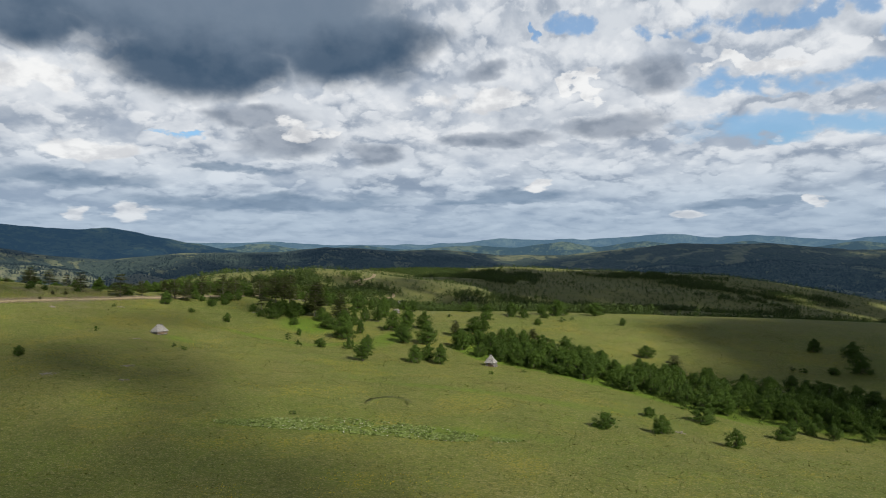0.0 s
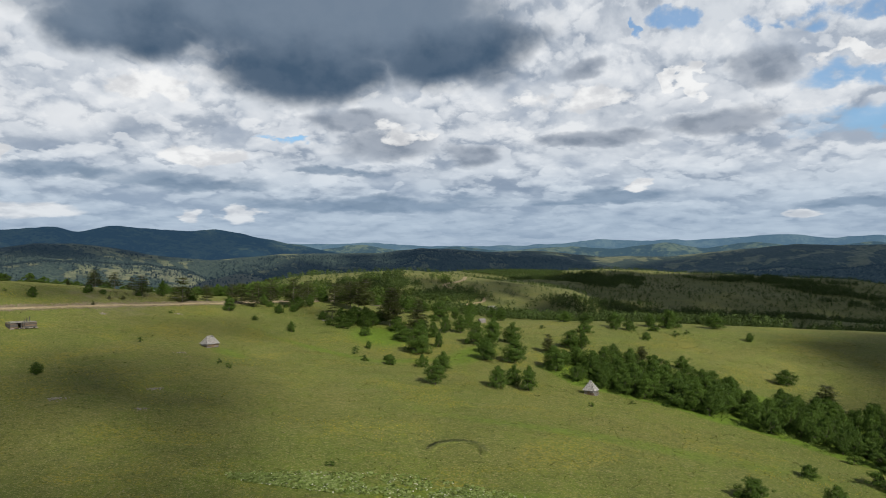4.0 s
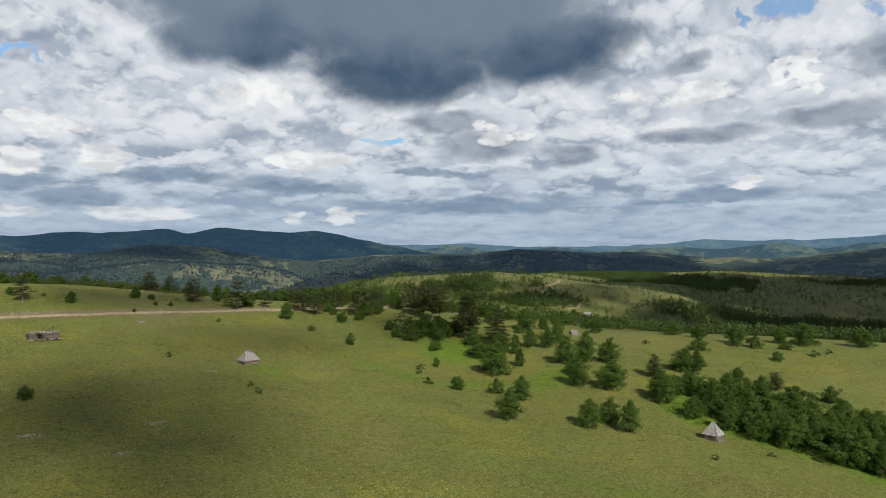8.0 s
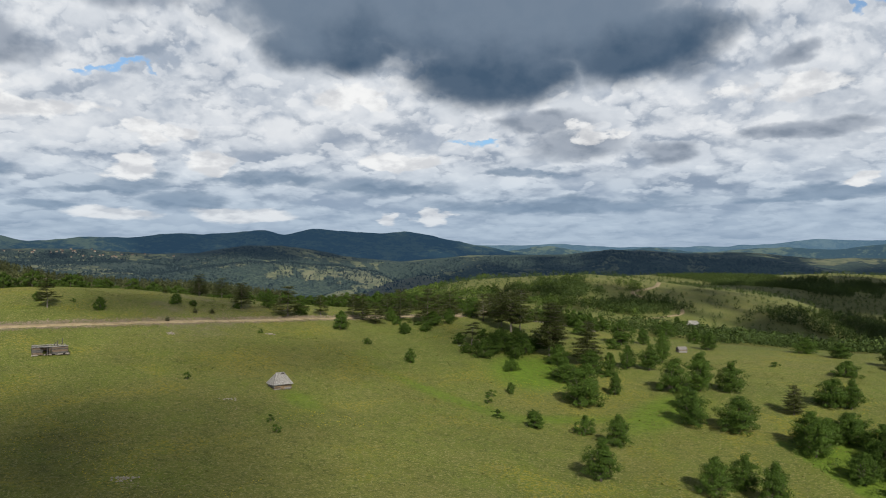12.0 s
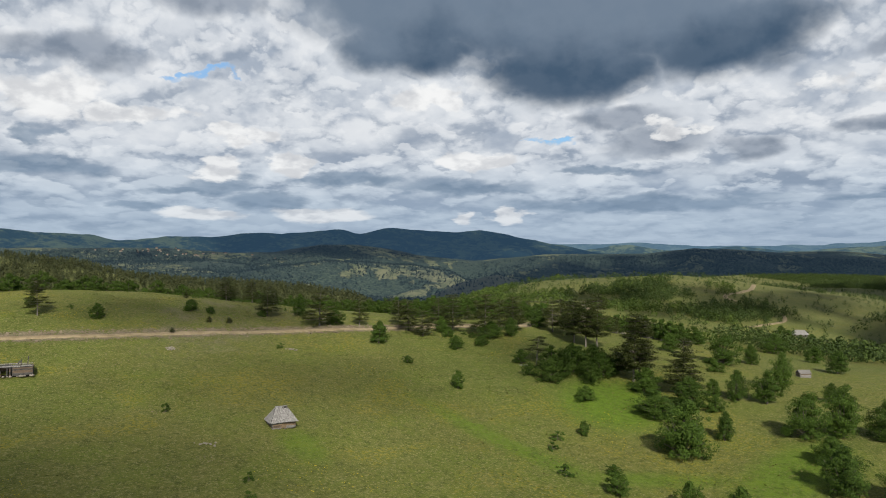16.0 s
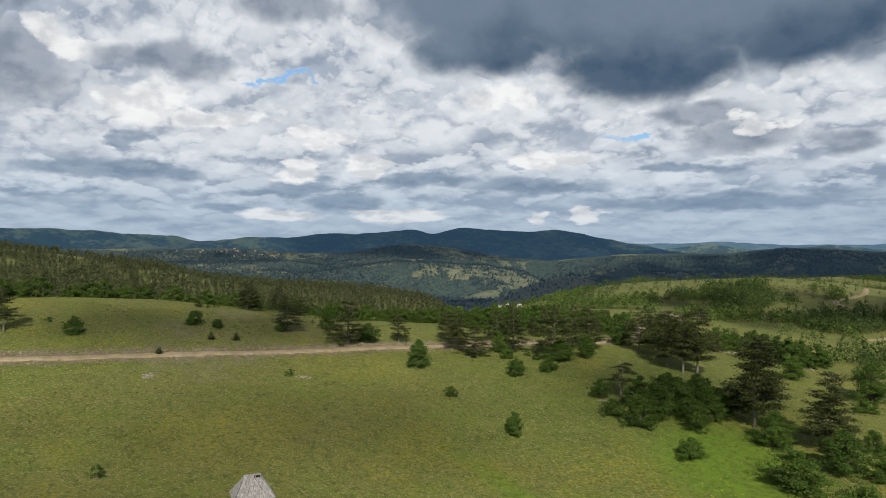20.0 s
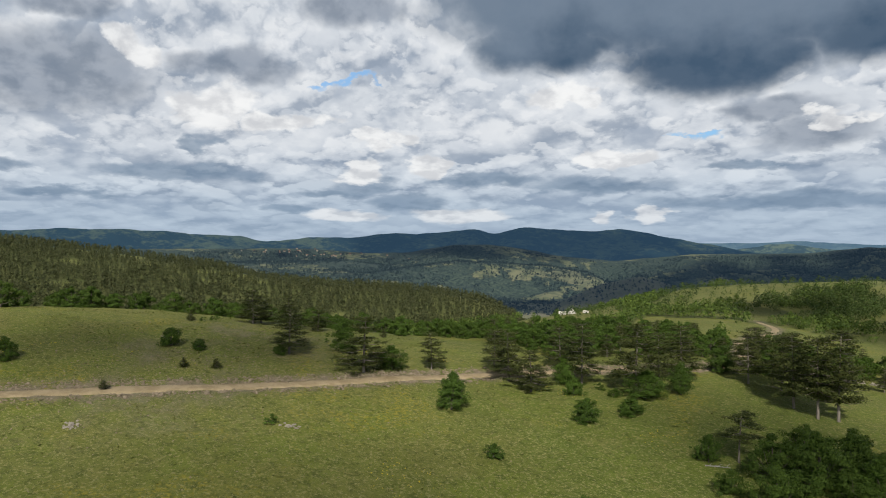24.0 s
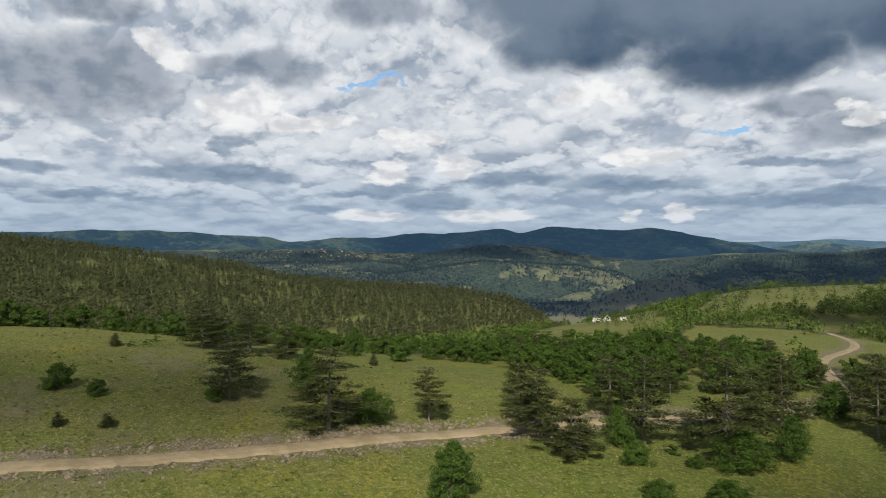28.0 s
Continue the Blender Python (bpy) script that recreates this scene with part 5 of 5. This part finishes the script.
def make_ruin():
    """A roofless pen of old logs with posts and fallen boards."""
    rng = random.Random(8)
    ruin = tagged(new("ruined_hut"), "collapsed roofless dark log hut with standing posts", "hut", "shepherd huts on the pasture")
    grey = (OLDLOG, OLDLOG, LOG)
    log_wall(ruin, -3.4, -1.6, -2.0, 6, 0.24, 0, rng, 0.1, 0.5, grey)
    log_wall(ruin, 0.4, 3.4, -2.0, 7, 0.24, 0, rng, 0.1, 0.0, grey)
    log_wall(ruin, -3.4, 3.4, -2.0, 6, 0.24, 180, rng, 0.1, 1.0, grey)
    log_wall(ruin, -2.0, 2.0, -3.4, 6, 0.24, 90, rng, 0.1, 0.0, grey)
    log_wall(ruin, -2.0, 2.0, -3.4, 6, 0.24, 270, rng, 0.1, 0.0, grey)
    log_wall(ruin, -2.0, 2.0, 0.1, 6, 0.24, 90, rng, 0.1, 0.0, grey)
    sh = Shape()
    sh.box((-3.25, -1.85, -0.2), (3.25, 1.85, 0.12))
    part("earth_floor", sh.mesh("earth_floor", DARK), ruin)
    for x, y, h, tilt in ((-0.6, -1.9, 1.9, 3), (0.35, -1.9, 2.0, -2), (1.2, 0.4, 2.9, 9), (2.0, -0.3, 2.6, -12), (0.5, 1.0, 2.5, 16), (2.4, 1.2, 3.2, 5)):
        s = Shape()
        s.box((-0.09, -0.09, 0), (0.09, 0.09, h), skew=0.015)
        part("post", s.mesh("post", OLDLOG), ruin, at=pose(x, y, 0, tilt * 0.5, tilt, rng.uniform(0, 40)))
    for y, x0, x1, tilt in ((-2.1, -3.5, 1.2, 2), (-1.2, -3.6, 0.4, -2), (2.0, -3.4, 3.4, 1), (-2.05, 0.2, 3.6, -1)):
        s = Shape()
        s.box((x0, -0.07, 0), (x1, 0.07, 0.12), skew=0.01)
        part("beam", s.mesh("beam", SHINGLE), ruin, "bleached pale beam", at=pose(0, y, 1.72, 0, tilt, 0))
    for i in range(9):
        s = Shape()
        s.box((-0.16, -2.1, 0), (0.16, 2.1, 0.045))
        part("roof_board", s.mesh("roof_board", OLDLOG), ruin, at=pose(-3.3 + i * 0.38, rng.uniform(-0.2, 0.2), 1.62 + rng.uniform(0, 0.08), rng.uniform(-3, 3), rng.uniform(-3, 3), rng.uniform(-4, 4)))
    for i in range(5):
        s = Shape()
        s.box((-0.14, -1.2, 0), (0.14, 1.2, 0.05))
        part("fallen_board", s.mesh("fallen_board", GREYLOG), ruin, at=pose(0.9 + i * 0.45, rng.uniform(-0.6, 0.8), 1.3 + rng.uniform(0, 0.4), rng.uniform(-25, 25), rng.uniform(-20, 20), rng.uniform(0, 90)))
    for i in range(22):
        bm = bmesh.new()
        bmesh.ops.create_icosphere(bm, subdivisions=1, radius=rng.uniform(0.14, 0.3))
        me = mesh_of("stone", [(v.co.x * rng.uniform(0.9, 1.4), v.co.y, v.co.z * 0.75) for v in bm.verts], [[v.index for v in f.verts] for f in bm.faces], STONE)
        bm.free()
        part("stone", me, ruin, at=pose(rng.uniform(-3.6, 3.6), -2.35 + rng.uniform(-0.3, 0.2), 0.05, 0, 0, rng.uniform(0, 90)))
    ruin.matrix_basis = place_at(-148.6, 230.0, 124, 0.1)


make_ruin()


def make_shed():
    """A small bleached shed half fallen in."""
    rng = random.Random(12)
    shed = tagged(new("wooden_shed"), "bleached grey plank shed falling apart", "shed")
    pale = (GREYLOG, LOG, GREYLOG)
    log_wall(shed, -1.5, 1.5, -1.2, 5, 0.3, 0, rng, 0, 0.6, pale)
    log_wall(shed, -1.5, 1.5, -1.2, 5, 0.3, 180, rng, 0, 0, pale)
    log_wall(shed, -1.2, 1.2, -1.5, 5, 0.3, 90, rng, 0, 0, pale)
    log_wall(shed, -1.2, 1.2, -1.5, 5, 0.3, 270, rng, 0, 0, pale)
    s = Shape()
    s.box((-1.35, -1.05, 0), (1.35, 1.05, 1.35))
    part("inner_wall", s.mesh("inner_wall", DARK), shed)
    for i in range(10):
        for side in (-1, 1):
            if side == 1 and i in (3, 4, 6):
                continue
            s = Shape()
            s.box((-0.17, 0, -0.02), (0.17, 1.75, 0.03))
            m = pose(-1.6 + i * 0.36, 0, 2.35 + rng.uniform(-0.08, 0.05), -38 + rng.uniform(-5, 5), 0, 0 if side == 1 else 180)
            part("roof_board", s.mesh("roof_board", GREYLOG), shed, at=m if side == 1 else Matrix.Translation((-3.2 + 0.36 * 2 * i + 0.0, 0, 0)) @ pose(1.6 - i * 0.36, 0, 2.35, -38 + rng.uniform(-5, 5), 0, 180))
    shed.matrix_basis = place_at(-23.5, 357, 150, 0.1) @ Matrix.Diagonal((0.85, 0.85, 0.8, 1))


make_shed()


def make_house():
    """A low house with a hipped board roof, down in the valley."""
    rng = random.Random(15)
    house = tagged(new("house"), "low limewashed house with a grey hipped roof", "house")
    w, d, wall, rise = 7.0, 5.0, 1.5, 2.2
    s = Shape()
    s.box((-w / 2, -d / 2, -0.6), (w / 2, d / 2, wall))
    part("wall", s.mesh("wall", PLASTER), house)
    W, D = w / 2 + 0.5, d / 2 + 0.5
    roof = part("roof", mesh_of("roof", [(-W, -D, wall), (W, -D, wall), (W, D, wall), (-W, D, wall), (-2, 0, wall + rise), (2, 0, wall + rise)], [(0, 1, 5, 4), (1, 2, 5), (2, 3, 4, 5), (3, 0, 4), (3, 2, 1, 0)], DARK), house)
    for q in (((-W, -D), (W, -D), 2, -2), ((W, -D), (W, D), 2, 2), ((W, D), (-W, D), -2, 2), ((-W, D), (-W, -D), -2, -2)):
        shingle_plane(roof, (*q[0], wall), (*q[1], wall), (q[2], 0, wall + rise), (q[3], 0, wall + rise), 5, 0.8, rng)
    for x in (-2.6, 2.4):
        s = Shape()
        s.box((x - 0.4, -d / 2 - 0.04, 0.7), (x + 0.4, -d / 2 + 0.02, 1.4))
        part("window", s.mesh("window", DARK), house)
    s = Shape()
    s.box((-0.5, -d / 2 - 0.05, 0), (0.5, -d / 2 + 0.02, 1.4))
    part("door", s.mesh("door", LOG), house, "dark plank door")
    house.matrix_basis = place_at(-32.5, 557, 175, 0.3)


make_house()
for x, y, h in ((-27, 549, 3.6), (-37.5, 548, 3.2), (-32, 546, 2.4), (-41, 553, 4.2)):
    plant("bush", x, y, h)


def make_tents():
    for x, y, kind, size, heading in ((-253, 567, "ridge", 2.2, 150), (-246.5, 566, "bell", 2.5, 140), (-236.5, 563, "ridge", 1.5, 130)):
        tent = tagged(new("tent"), "white canvas ridge tent on the meadow" if kind == "ridge" else "pointed white canvas bell tent on the meadow", "tent", "tents on the meadow")
        sh = Shape()
        if kind == "ridge":
            a, b, h = size, size * 0.8, size * 1.0
            sh.add([(-a, -b, 0.05), (a, -b, 0.05), (a, b, 0.05), (-a, b, 0.05), (-a * 0.96, 0, h), (a * 0.96, 0, h), (0, 0, h * 0.96), (0, -b * 1.02, 0.05), (0, b * 1.02, 0.05)], [(0, 7, 6, 4), (7, 1, 5, 6), (1, 2, 5), (2, 8, 6, 5), (8, 3, 4, 6), (3, 0, 4)])
        else:
            n = 12
            ring = [(size * 0.92 * math.cos(k * 2 * math.pi / n), size * 0.92 * math.sin(k * 2 * math.pi / n)) for k in range(n)]
            sh.add([(x_, y_, 0.05) for x_, y_ in ring] + [(x_, y_, 0.7) for x_, y_ in ring] + [(x_ * 0.4, y_ * 0.4, size * 0.85) for x_, y_ in ring] + [(0, 0, size * 1.25)], [(k, (k + 1) % n, n + (k + 1) % n, n + k) for k in range(n)] + [(n + k, n + (k + 1) % n, 2 * n + (k + 1) % n, 2 * n + k) for k in range(n)] + [(2 * n + k, 2 * n + (k + 1) % n, 3 * n) for k in range(n)])
        part("canvas", sh.mesh("canvas", CANVAS), tent)
        s = Shape()
        s.add(*tube([(0, 0, 0), (0, 0, size * 1.3)], [0.05, 0.04], 6))
        part("pole", s.mesh("pole", GREYLOG), tent)
        s = Shape()
        s.box((-0.35, -size * 0.83, 0.08), (0.35, -size * 0.78, size * 0.5))
        part("door_flap", s.mesh("door_flap", DARK), tent, "dark panel for the shaded opening of the tent")
        tent.matrix_basis = place_at(x, y, heading, 0.05)


make_tents()

# ---- stones, tufts and flowers ----
def small_stones():
    """Loose limestone along the road, on the bare rise and here and there in the grass."""
    rng = np.random.RandomState(71)
    bm = bmesh.new()
    bmesh.ops.create_icosphere(bm, subdivisions=1, radius=1.0)
    bv = np.array([v.co[:] for v in bm.verts])
    bf = np.array([[v.index for v in f.verts] for f in bm.faces])
    bm.free()
    xs, ys, ss = [], [], []
    line = ROAD_LINE[(ROAD_LINE[:, 1] < 400)]
    d = np.gradient(line, axis=0)
    d /= np.linalg.norm(d, axis=1)[:, None]
    for _ in range(6200):
        i = rng.randint(len(line))
        upper = rng.rand() < 0.68
        side = -(1.75 + abs(rng.normal()) * 0.75) if upper else 1.8 + abs(rng.normal()) * 1.1
        xs.append(line[i, 0] + d[i, 1] * side + rng.normal() * 0.6), ys.append(line[i, 1] - d[i, 0] * side + rng.normal() * 0.6), ss.append(rng.uniform(0.06, 0.19) if rng.rand() < 0.93 else rng.uniform(0.2, 0.36))
    for cx, cy, sx, sy, n in ((-157, 288, 10, 20, 2200), (-140, 288, 12, 26, 120), (-118, 300, 14, 14, 90), (-133, 262, 14, 20, 50), (-82, 190, 0.8, 0.8, 14), (-75, 215, 30, 30, 24), (-100, 178, 1.2, 0.8, 14), (-95, 227, 2.0, 0.6, 18), (-115.5, 236, 0.8, 0.8, 12), (28, 231, 3, 1, 18), (70, 160, 14, 3, 50), (-70, 150, 40, 30, 24)):
        xs += list(cx + rng.normal(size=n) * sx)
        ys += list(cy + rng.normal(size=n) * sy)
        ss += list(rng.uniform(0.04, 0.13, n))
    x, y, s = np.array(xs), np.array(ys), np.array(ss)
    gap = road_gap(x, y)
    keep = gap > 1.45
    x, y, s = x[keep], y[keep], s[keep]
    z = height(x, y) - 0.26 * (1 - smooth(gap[keep], 1.5, 4.0))
    n = len(x)
    v = bv[None] * rng.uniform(0.6, 1.4, (n, 1, 3)) * (1, 1, 0.6) * rng.uniform(0.8, 1.2, (n, len(bv), 1)) * s[:, None, None] + np.stack([x, y, z + 0.1 * s], -1)[:, None]
    f = (bf[None] + (np.arange(n) * len(bv))[:, None, None]).reshape(-1, 3)
    return tagged(new("loose_stones", mesh_of("loose_stones", v.reshape(-1, 3), f, RUBBLE)), "pale brown loose limestone rubble in short grass", "stones", kind="stuff")


def tufts(name, x, y, size, lean, material_, label, seed):
    """Small upright tufts, one leaning blade-shaped clump each."""
    rng = np.random.RandomState(seed)
    n = len(x)
    z = height(x, y)
    a = rng.uniform(0, 6.283, n)
    side = np.stack([np.cos(a), np.sin(a), np.zeros(n)], -1)
    up = np.stack([rng.normal(size=n) * lean, rng.normal(size=n) * lean, np.ones(n)], -1)
    c = np.stack([x, y, z - 0.03], -1)
    s = size[:, None]
    f = np.stack([c - side * s * 0.6, c + side * s * 0.6, c + side * s * 0.9 + up * s, c - side * s * 0.8 + up * s * 0.8], 1)
    return tagged(new(name, quads_mesh(name, f, material_)), label, name.replace("_", " "), kind="stuff")


TUFT = make_foliage("grass_tuft", (0.095, 0.115, 0.026), (0.095, 0.115, 0.026), (0.230, 0.225, 0.085), 0.3)
YELLOW = make_foliage("yellow_flower", (0.42, 0.34, 0.03), (0.42, 0.34, 0.03), (0.50, 0.42, 0.05), 0.3)
WHITE = make_foliage("white_flower", (0.55, 0.56, 0.45), (0.55, 0.56, 0.45), (0.68, 0.68, 0.60), 0.3)
WEED = make_foliage("weed_leaf", (0.125, 0.185, 0.040), (0.125, 0.185, 0.040), (0.31, 0.36, 0.15), 0.35)


def meadow_cover():
    rng = np.random.RandomState(81)
    n = 260000
    x, y = rng.uniform(-225, 150, n), rng.uniform(80, 345, n)
    keep = (fbm(x, y, 7, 3, 0.6) + 0.5 * fbm(x, y, 40, 2) > -0.02) & (road_gap(x, y) > 2.6)
    x, y = x[keep], y[keep]
    c = np.stack([x, y, height(x, y) + 0.05], -1)
    f = leaf_faces(rng, np.zeros_like(c), 0.17, 2.4) * rng.uniform(0.5, 1.4, (len(c), 1, 1)) + c[:, None]
    tagged(new("grass_tufts", quads_mesh("grass_tufts", f, TUFT)), "short dry green grass tufts across the pasture", "grass", kind="stuff")
    x, y = rng.uniform(-200, 60, 60000), rng.uniform(90, 330, 60000)
    keep = fbm(x, y, 26, 3, 0.6) + 0.3 * fbm(x, y, 5, 2) > 0.33
    x, y = x[keep][:9000], y[keep][:9000]
    tufts("yellow_flowers", x, y, rng.uniform(0.06, 0.13, len(x)), 0.9, YELLOW, "patches of small yellow flowers in grass", 83)
    n = 9500
    t = rng.uniform(-1, 1, n)
    x = -16 + 30 * t + rng.normal(size=n) * 1.0
    y = 147.3 + 2.4 * np.cos(t * 2.6 + 0.5) - 1.2 * t + np.clip(rng.normal(size=n), -1.7, 1.7) * (3.0 * (1 - np.abs(t) ** 1.6) + 0.5)
    keep = fbm(x, y, 4, 3) > -0.10
    x, y = x[keep], y[keep]
    tufts("leafy_weeds", x, y, rng.uniform(0.14, 0.34, len(x)), 0.9, WEED, "strip of tall fresh green leafy weeds", 84)
    pick = rng.rand(len(x)) < 0.13
    tufts("white_flowers", x[pick] + 0.05, y[pick], rng.uniform(0.12, 0.22, pick.sum()), 0.6, WHITE, "white flower heads over a strip of weeds", 85)


def stone_wall(points, name_label):
    """A tumbled dry-stone wall."""
    rng = random.Random(91)
    line = spline(points, 0.45)
    wall = tagged(new("stone_wall"), name_label, "wall")
    shapes = []
    for k in range(6):
        bm = bmesh.new()
        bmesh.ops.create_icosphere(bm, subdivisions=1, radius=0.3)
        shapes.append(mesh_of("stone", [(v.co.x * rng.uniform(0.9, 1.4), v.co.y * rng.uniform(0.8, 1.1), v.co.z * rng.uniform(0.6, 0.9)) for v in bm.verts], [[v.index for v in f.verts] for f in bm.faces], STONE))
        bm.free()
    for x, y in line:
        for lift in (0.0, 0.33):
            if rng.random() < 0.25 + lift:
                continue
            px, py = x + rng.uniform(-0.25, 0.25), y + rng.uniform(-0.25, 0.25)
            part("stone", rng.choice(shapes), wall, at=pose(px, py, ground_at(px, py) + 0.08 + lift, 0, rng.uniform(-20, 20), rng.uniform(0, 180)))


# x, y, half lengths, turn, stones
HEAPS = [(-84.2, 191, 2.2, 0.9, 40, 34), (-97.2, 175.2, 2.4, 1.6, 30, 40), (-78.3, 175.4, 1.5, 1.0, 20, 24), (-99.1, 230.9, 2.0, 0.6, 30, 18), (-142.8, 260.9, 1.2, 1.1, 0, 46), (-127.4, 282.5, 1.6, 0.7, 35, 26)]


def stone_heap(x, y, long, broad, turn, count, seed):
    """A low field heap of picked stones."""
    rng = random.Random(seed)
    heap = tagged(new("stone_heap"), "low grey heap of field stones in the grass", "stones", "stone heaps on the pasture")
    shapes = []
    for k in range(5):
        bm = bmesh.new()
        bmesh.ops.create_icosphere(bm, subdivisions=1, radius=0.17)
        shapes.append(mesh_of("stone", [(v.co.x * rng.uniform(0.9, 1.5), v.co.y * rng.uniform(0.8, 1.1), v.co.z * rng.uniform(0.55, 0.9)) for v in bm.verts], [[v.index for v in f.verts] for f in bm.faces], STONE))
        bm.free()
    c, s = math.cos(radians(turn)), math.sin(radians(turn))
    for k in range(count):
        u, v = rng.gauss(0, 0.45), rng.gauss(0, 0.45)
        px, py = x + u * long * c - v * broad * s, y + u * long * s + v * broad * c
        lift = max(0.0, 0.22 * (1 - u * u - v * v))
        part("stone", rng.choice(shapes), heap, at=pose(px, py, ground_at(px, py) + 0.02 + lift * rng.random(), rng.uniform(-20, 20), 0, rng.uniform(0, 360)) @ Matrix.Scale(rng.uniform(0.5, 1.25), 4))


def fallen_branch(x, y, turn, long):
    """A bleached branch with broken twigs lying in the grass."""
    rng = np.random.RandomState(5)
    sh = Shape()
    spine = [(long * (u - 0.5), 0.12 * math.sin(5 * u), 0.10 + 0.10 * u) for u in np.linspace(0, 1, 7)]
    sh.add(*tube(spine, np.linspace(0.11, 0.03, 7), 6))
    for k in range(1, 6):
        side = 1 if k % 2 else -1
        a, b = np.array(spine[k]), np.array([0.45 * rng.uniform(0.6, 1.4), side * rng.uniform(0.4, 0.9), rng.uniform(0.1, 0.4)])
        sh.add(*tube([a, a + 0.5 * b + (0, 0, 0.08), a + b], [0.045, 0.03, 0.012], 5))
    branch = tagged(new("fallen_branch", sh.mesh("fallen_branch", SHINGLE)), "bleached grey fallen branch lying in the grass", "branch")
    branch.matrix_basis = pose(x, y, ground_at(x, y), 0, 0, turn)


fallen_branch(-83.5, 318.2, 20, 3.2)
small_stones()
meadow_cover()
for n, (x, y, long, broad, turn, count) in enumerate(HEAPS):
    stone_heap(x, y, long, broad, turn, count, 200 + n)
stone_wall([(-84, 399), (-76, 400.5), (-69, 399), (-58, 393)], "tumbled grey dry-stone wall across the pasture")
stone_wall([(55, 168), (56, 166.5)], "short broken dry-stone wall on the slope")


# ---- a village far across the valley ----
def far_village():
    rng = np.random.RandomState(95)
    walls, roofs = Shape(), Shape()
    for k in range(30):
        az, r = rng.normal(-50.3, 2.4), rng.normal(2880, 45)
        x, y = HOME[0] + r * math.sin(radians(az)), HOME[1] + r * math.cos(radians(az))
        w, d, h = rng.uniform(2.4, 4.2), rng.uniform(2, 3), rng.uniform(2.5, 4)
        m = pose(x, y, ground_at(x, y) - 0.5, 0, 0, rng.uniform(0, 180))
        walls.box((-w, -d, 0), (w, d, h), m)
        roofs.add([(-w - 0.6, -d - 0.6, h), (w + 0.6, -d - 0.6, h), (w + 0.6, d + 0.6, h), (-w - 0.6, d + 0.6, h), (-w, 0, h + 2.2), (w, 0, h + 2.2)], [(0, 1, 5, 4), (2, 3, 4, 5), (1, 2, 5), (3, 0, 4), (3, 2, 1, 0)], m)
    village = tagged(new("village_houses"), "tiny pale houses with red roofs across the valley", "houses", kind="stuff")
    part("wall", walls.mesh("wall", PLASTER), village)
    part("roof", roofs.mesh("roof", TILE), village)


TILE = make_plain("roof_tile", (0.21, 0.13, 0.10), (0.14, 0.09, 0.07), 0.4, relief=0.05)
far_village()
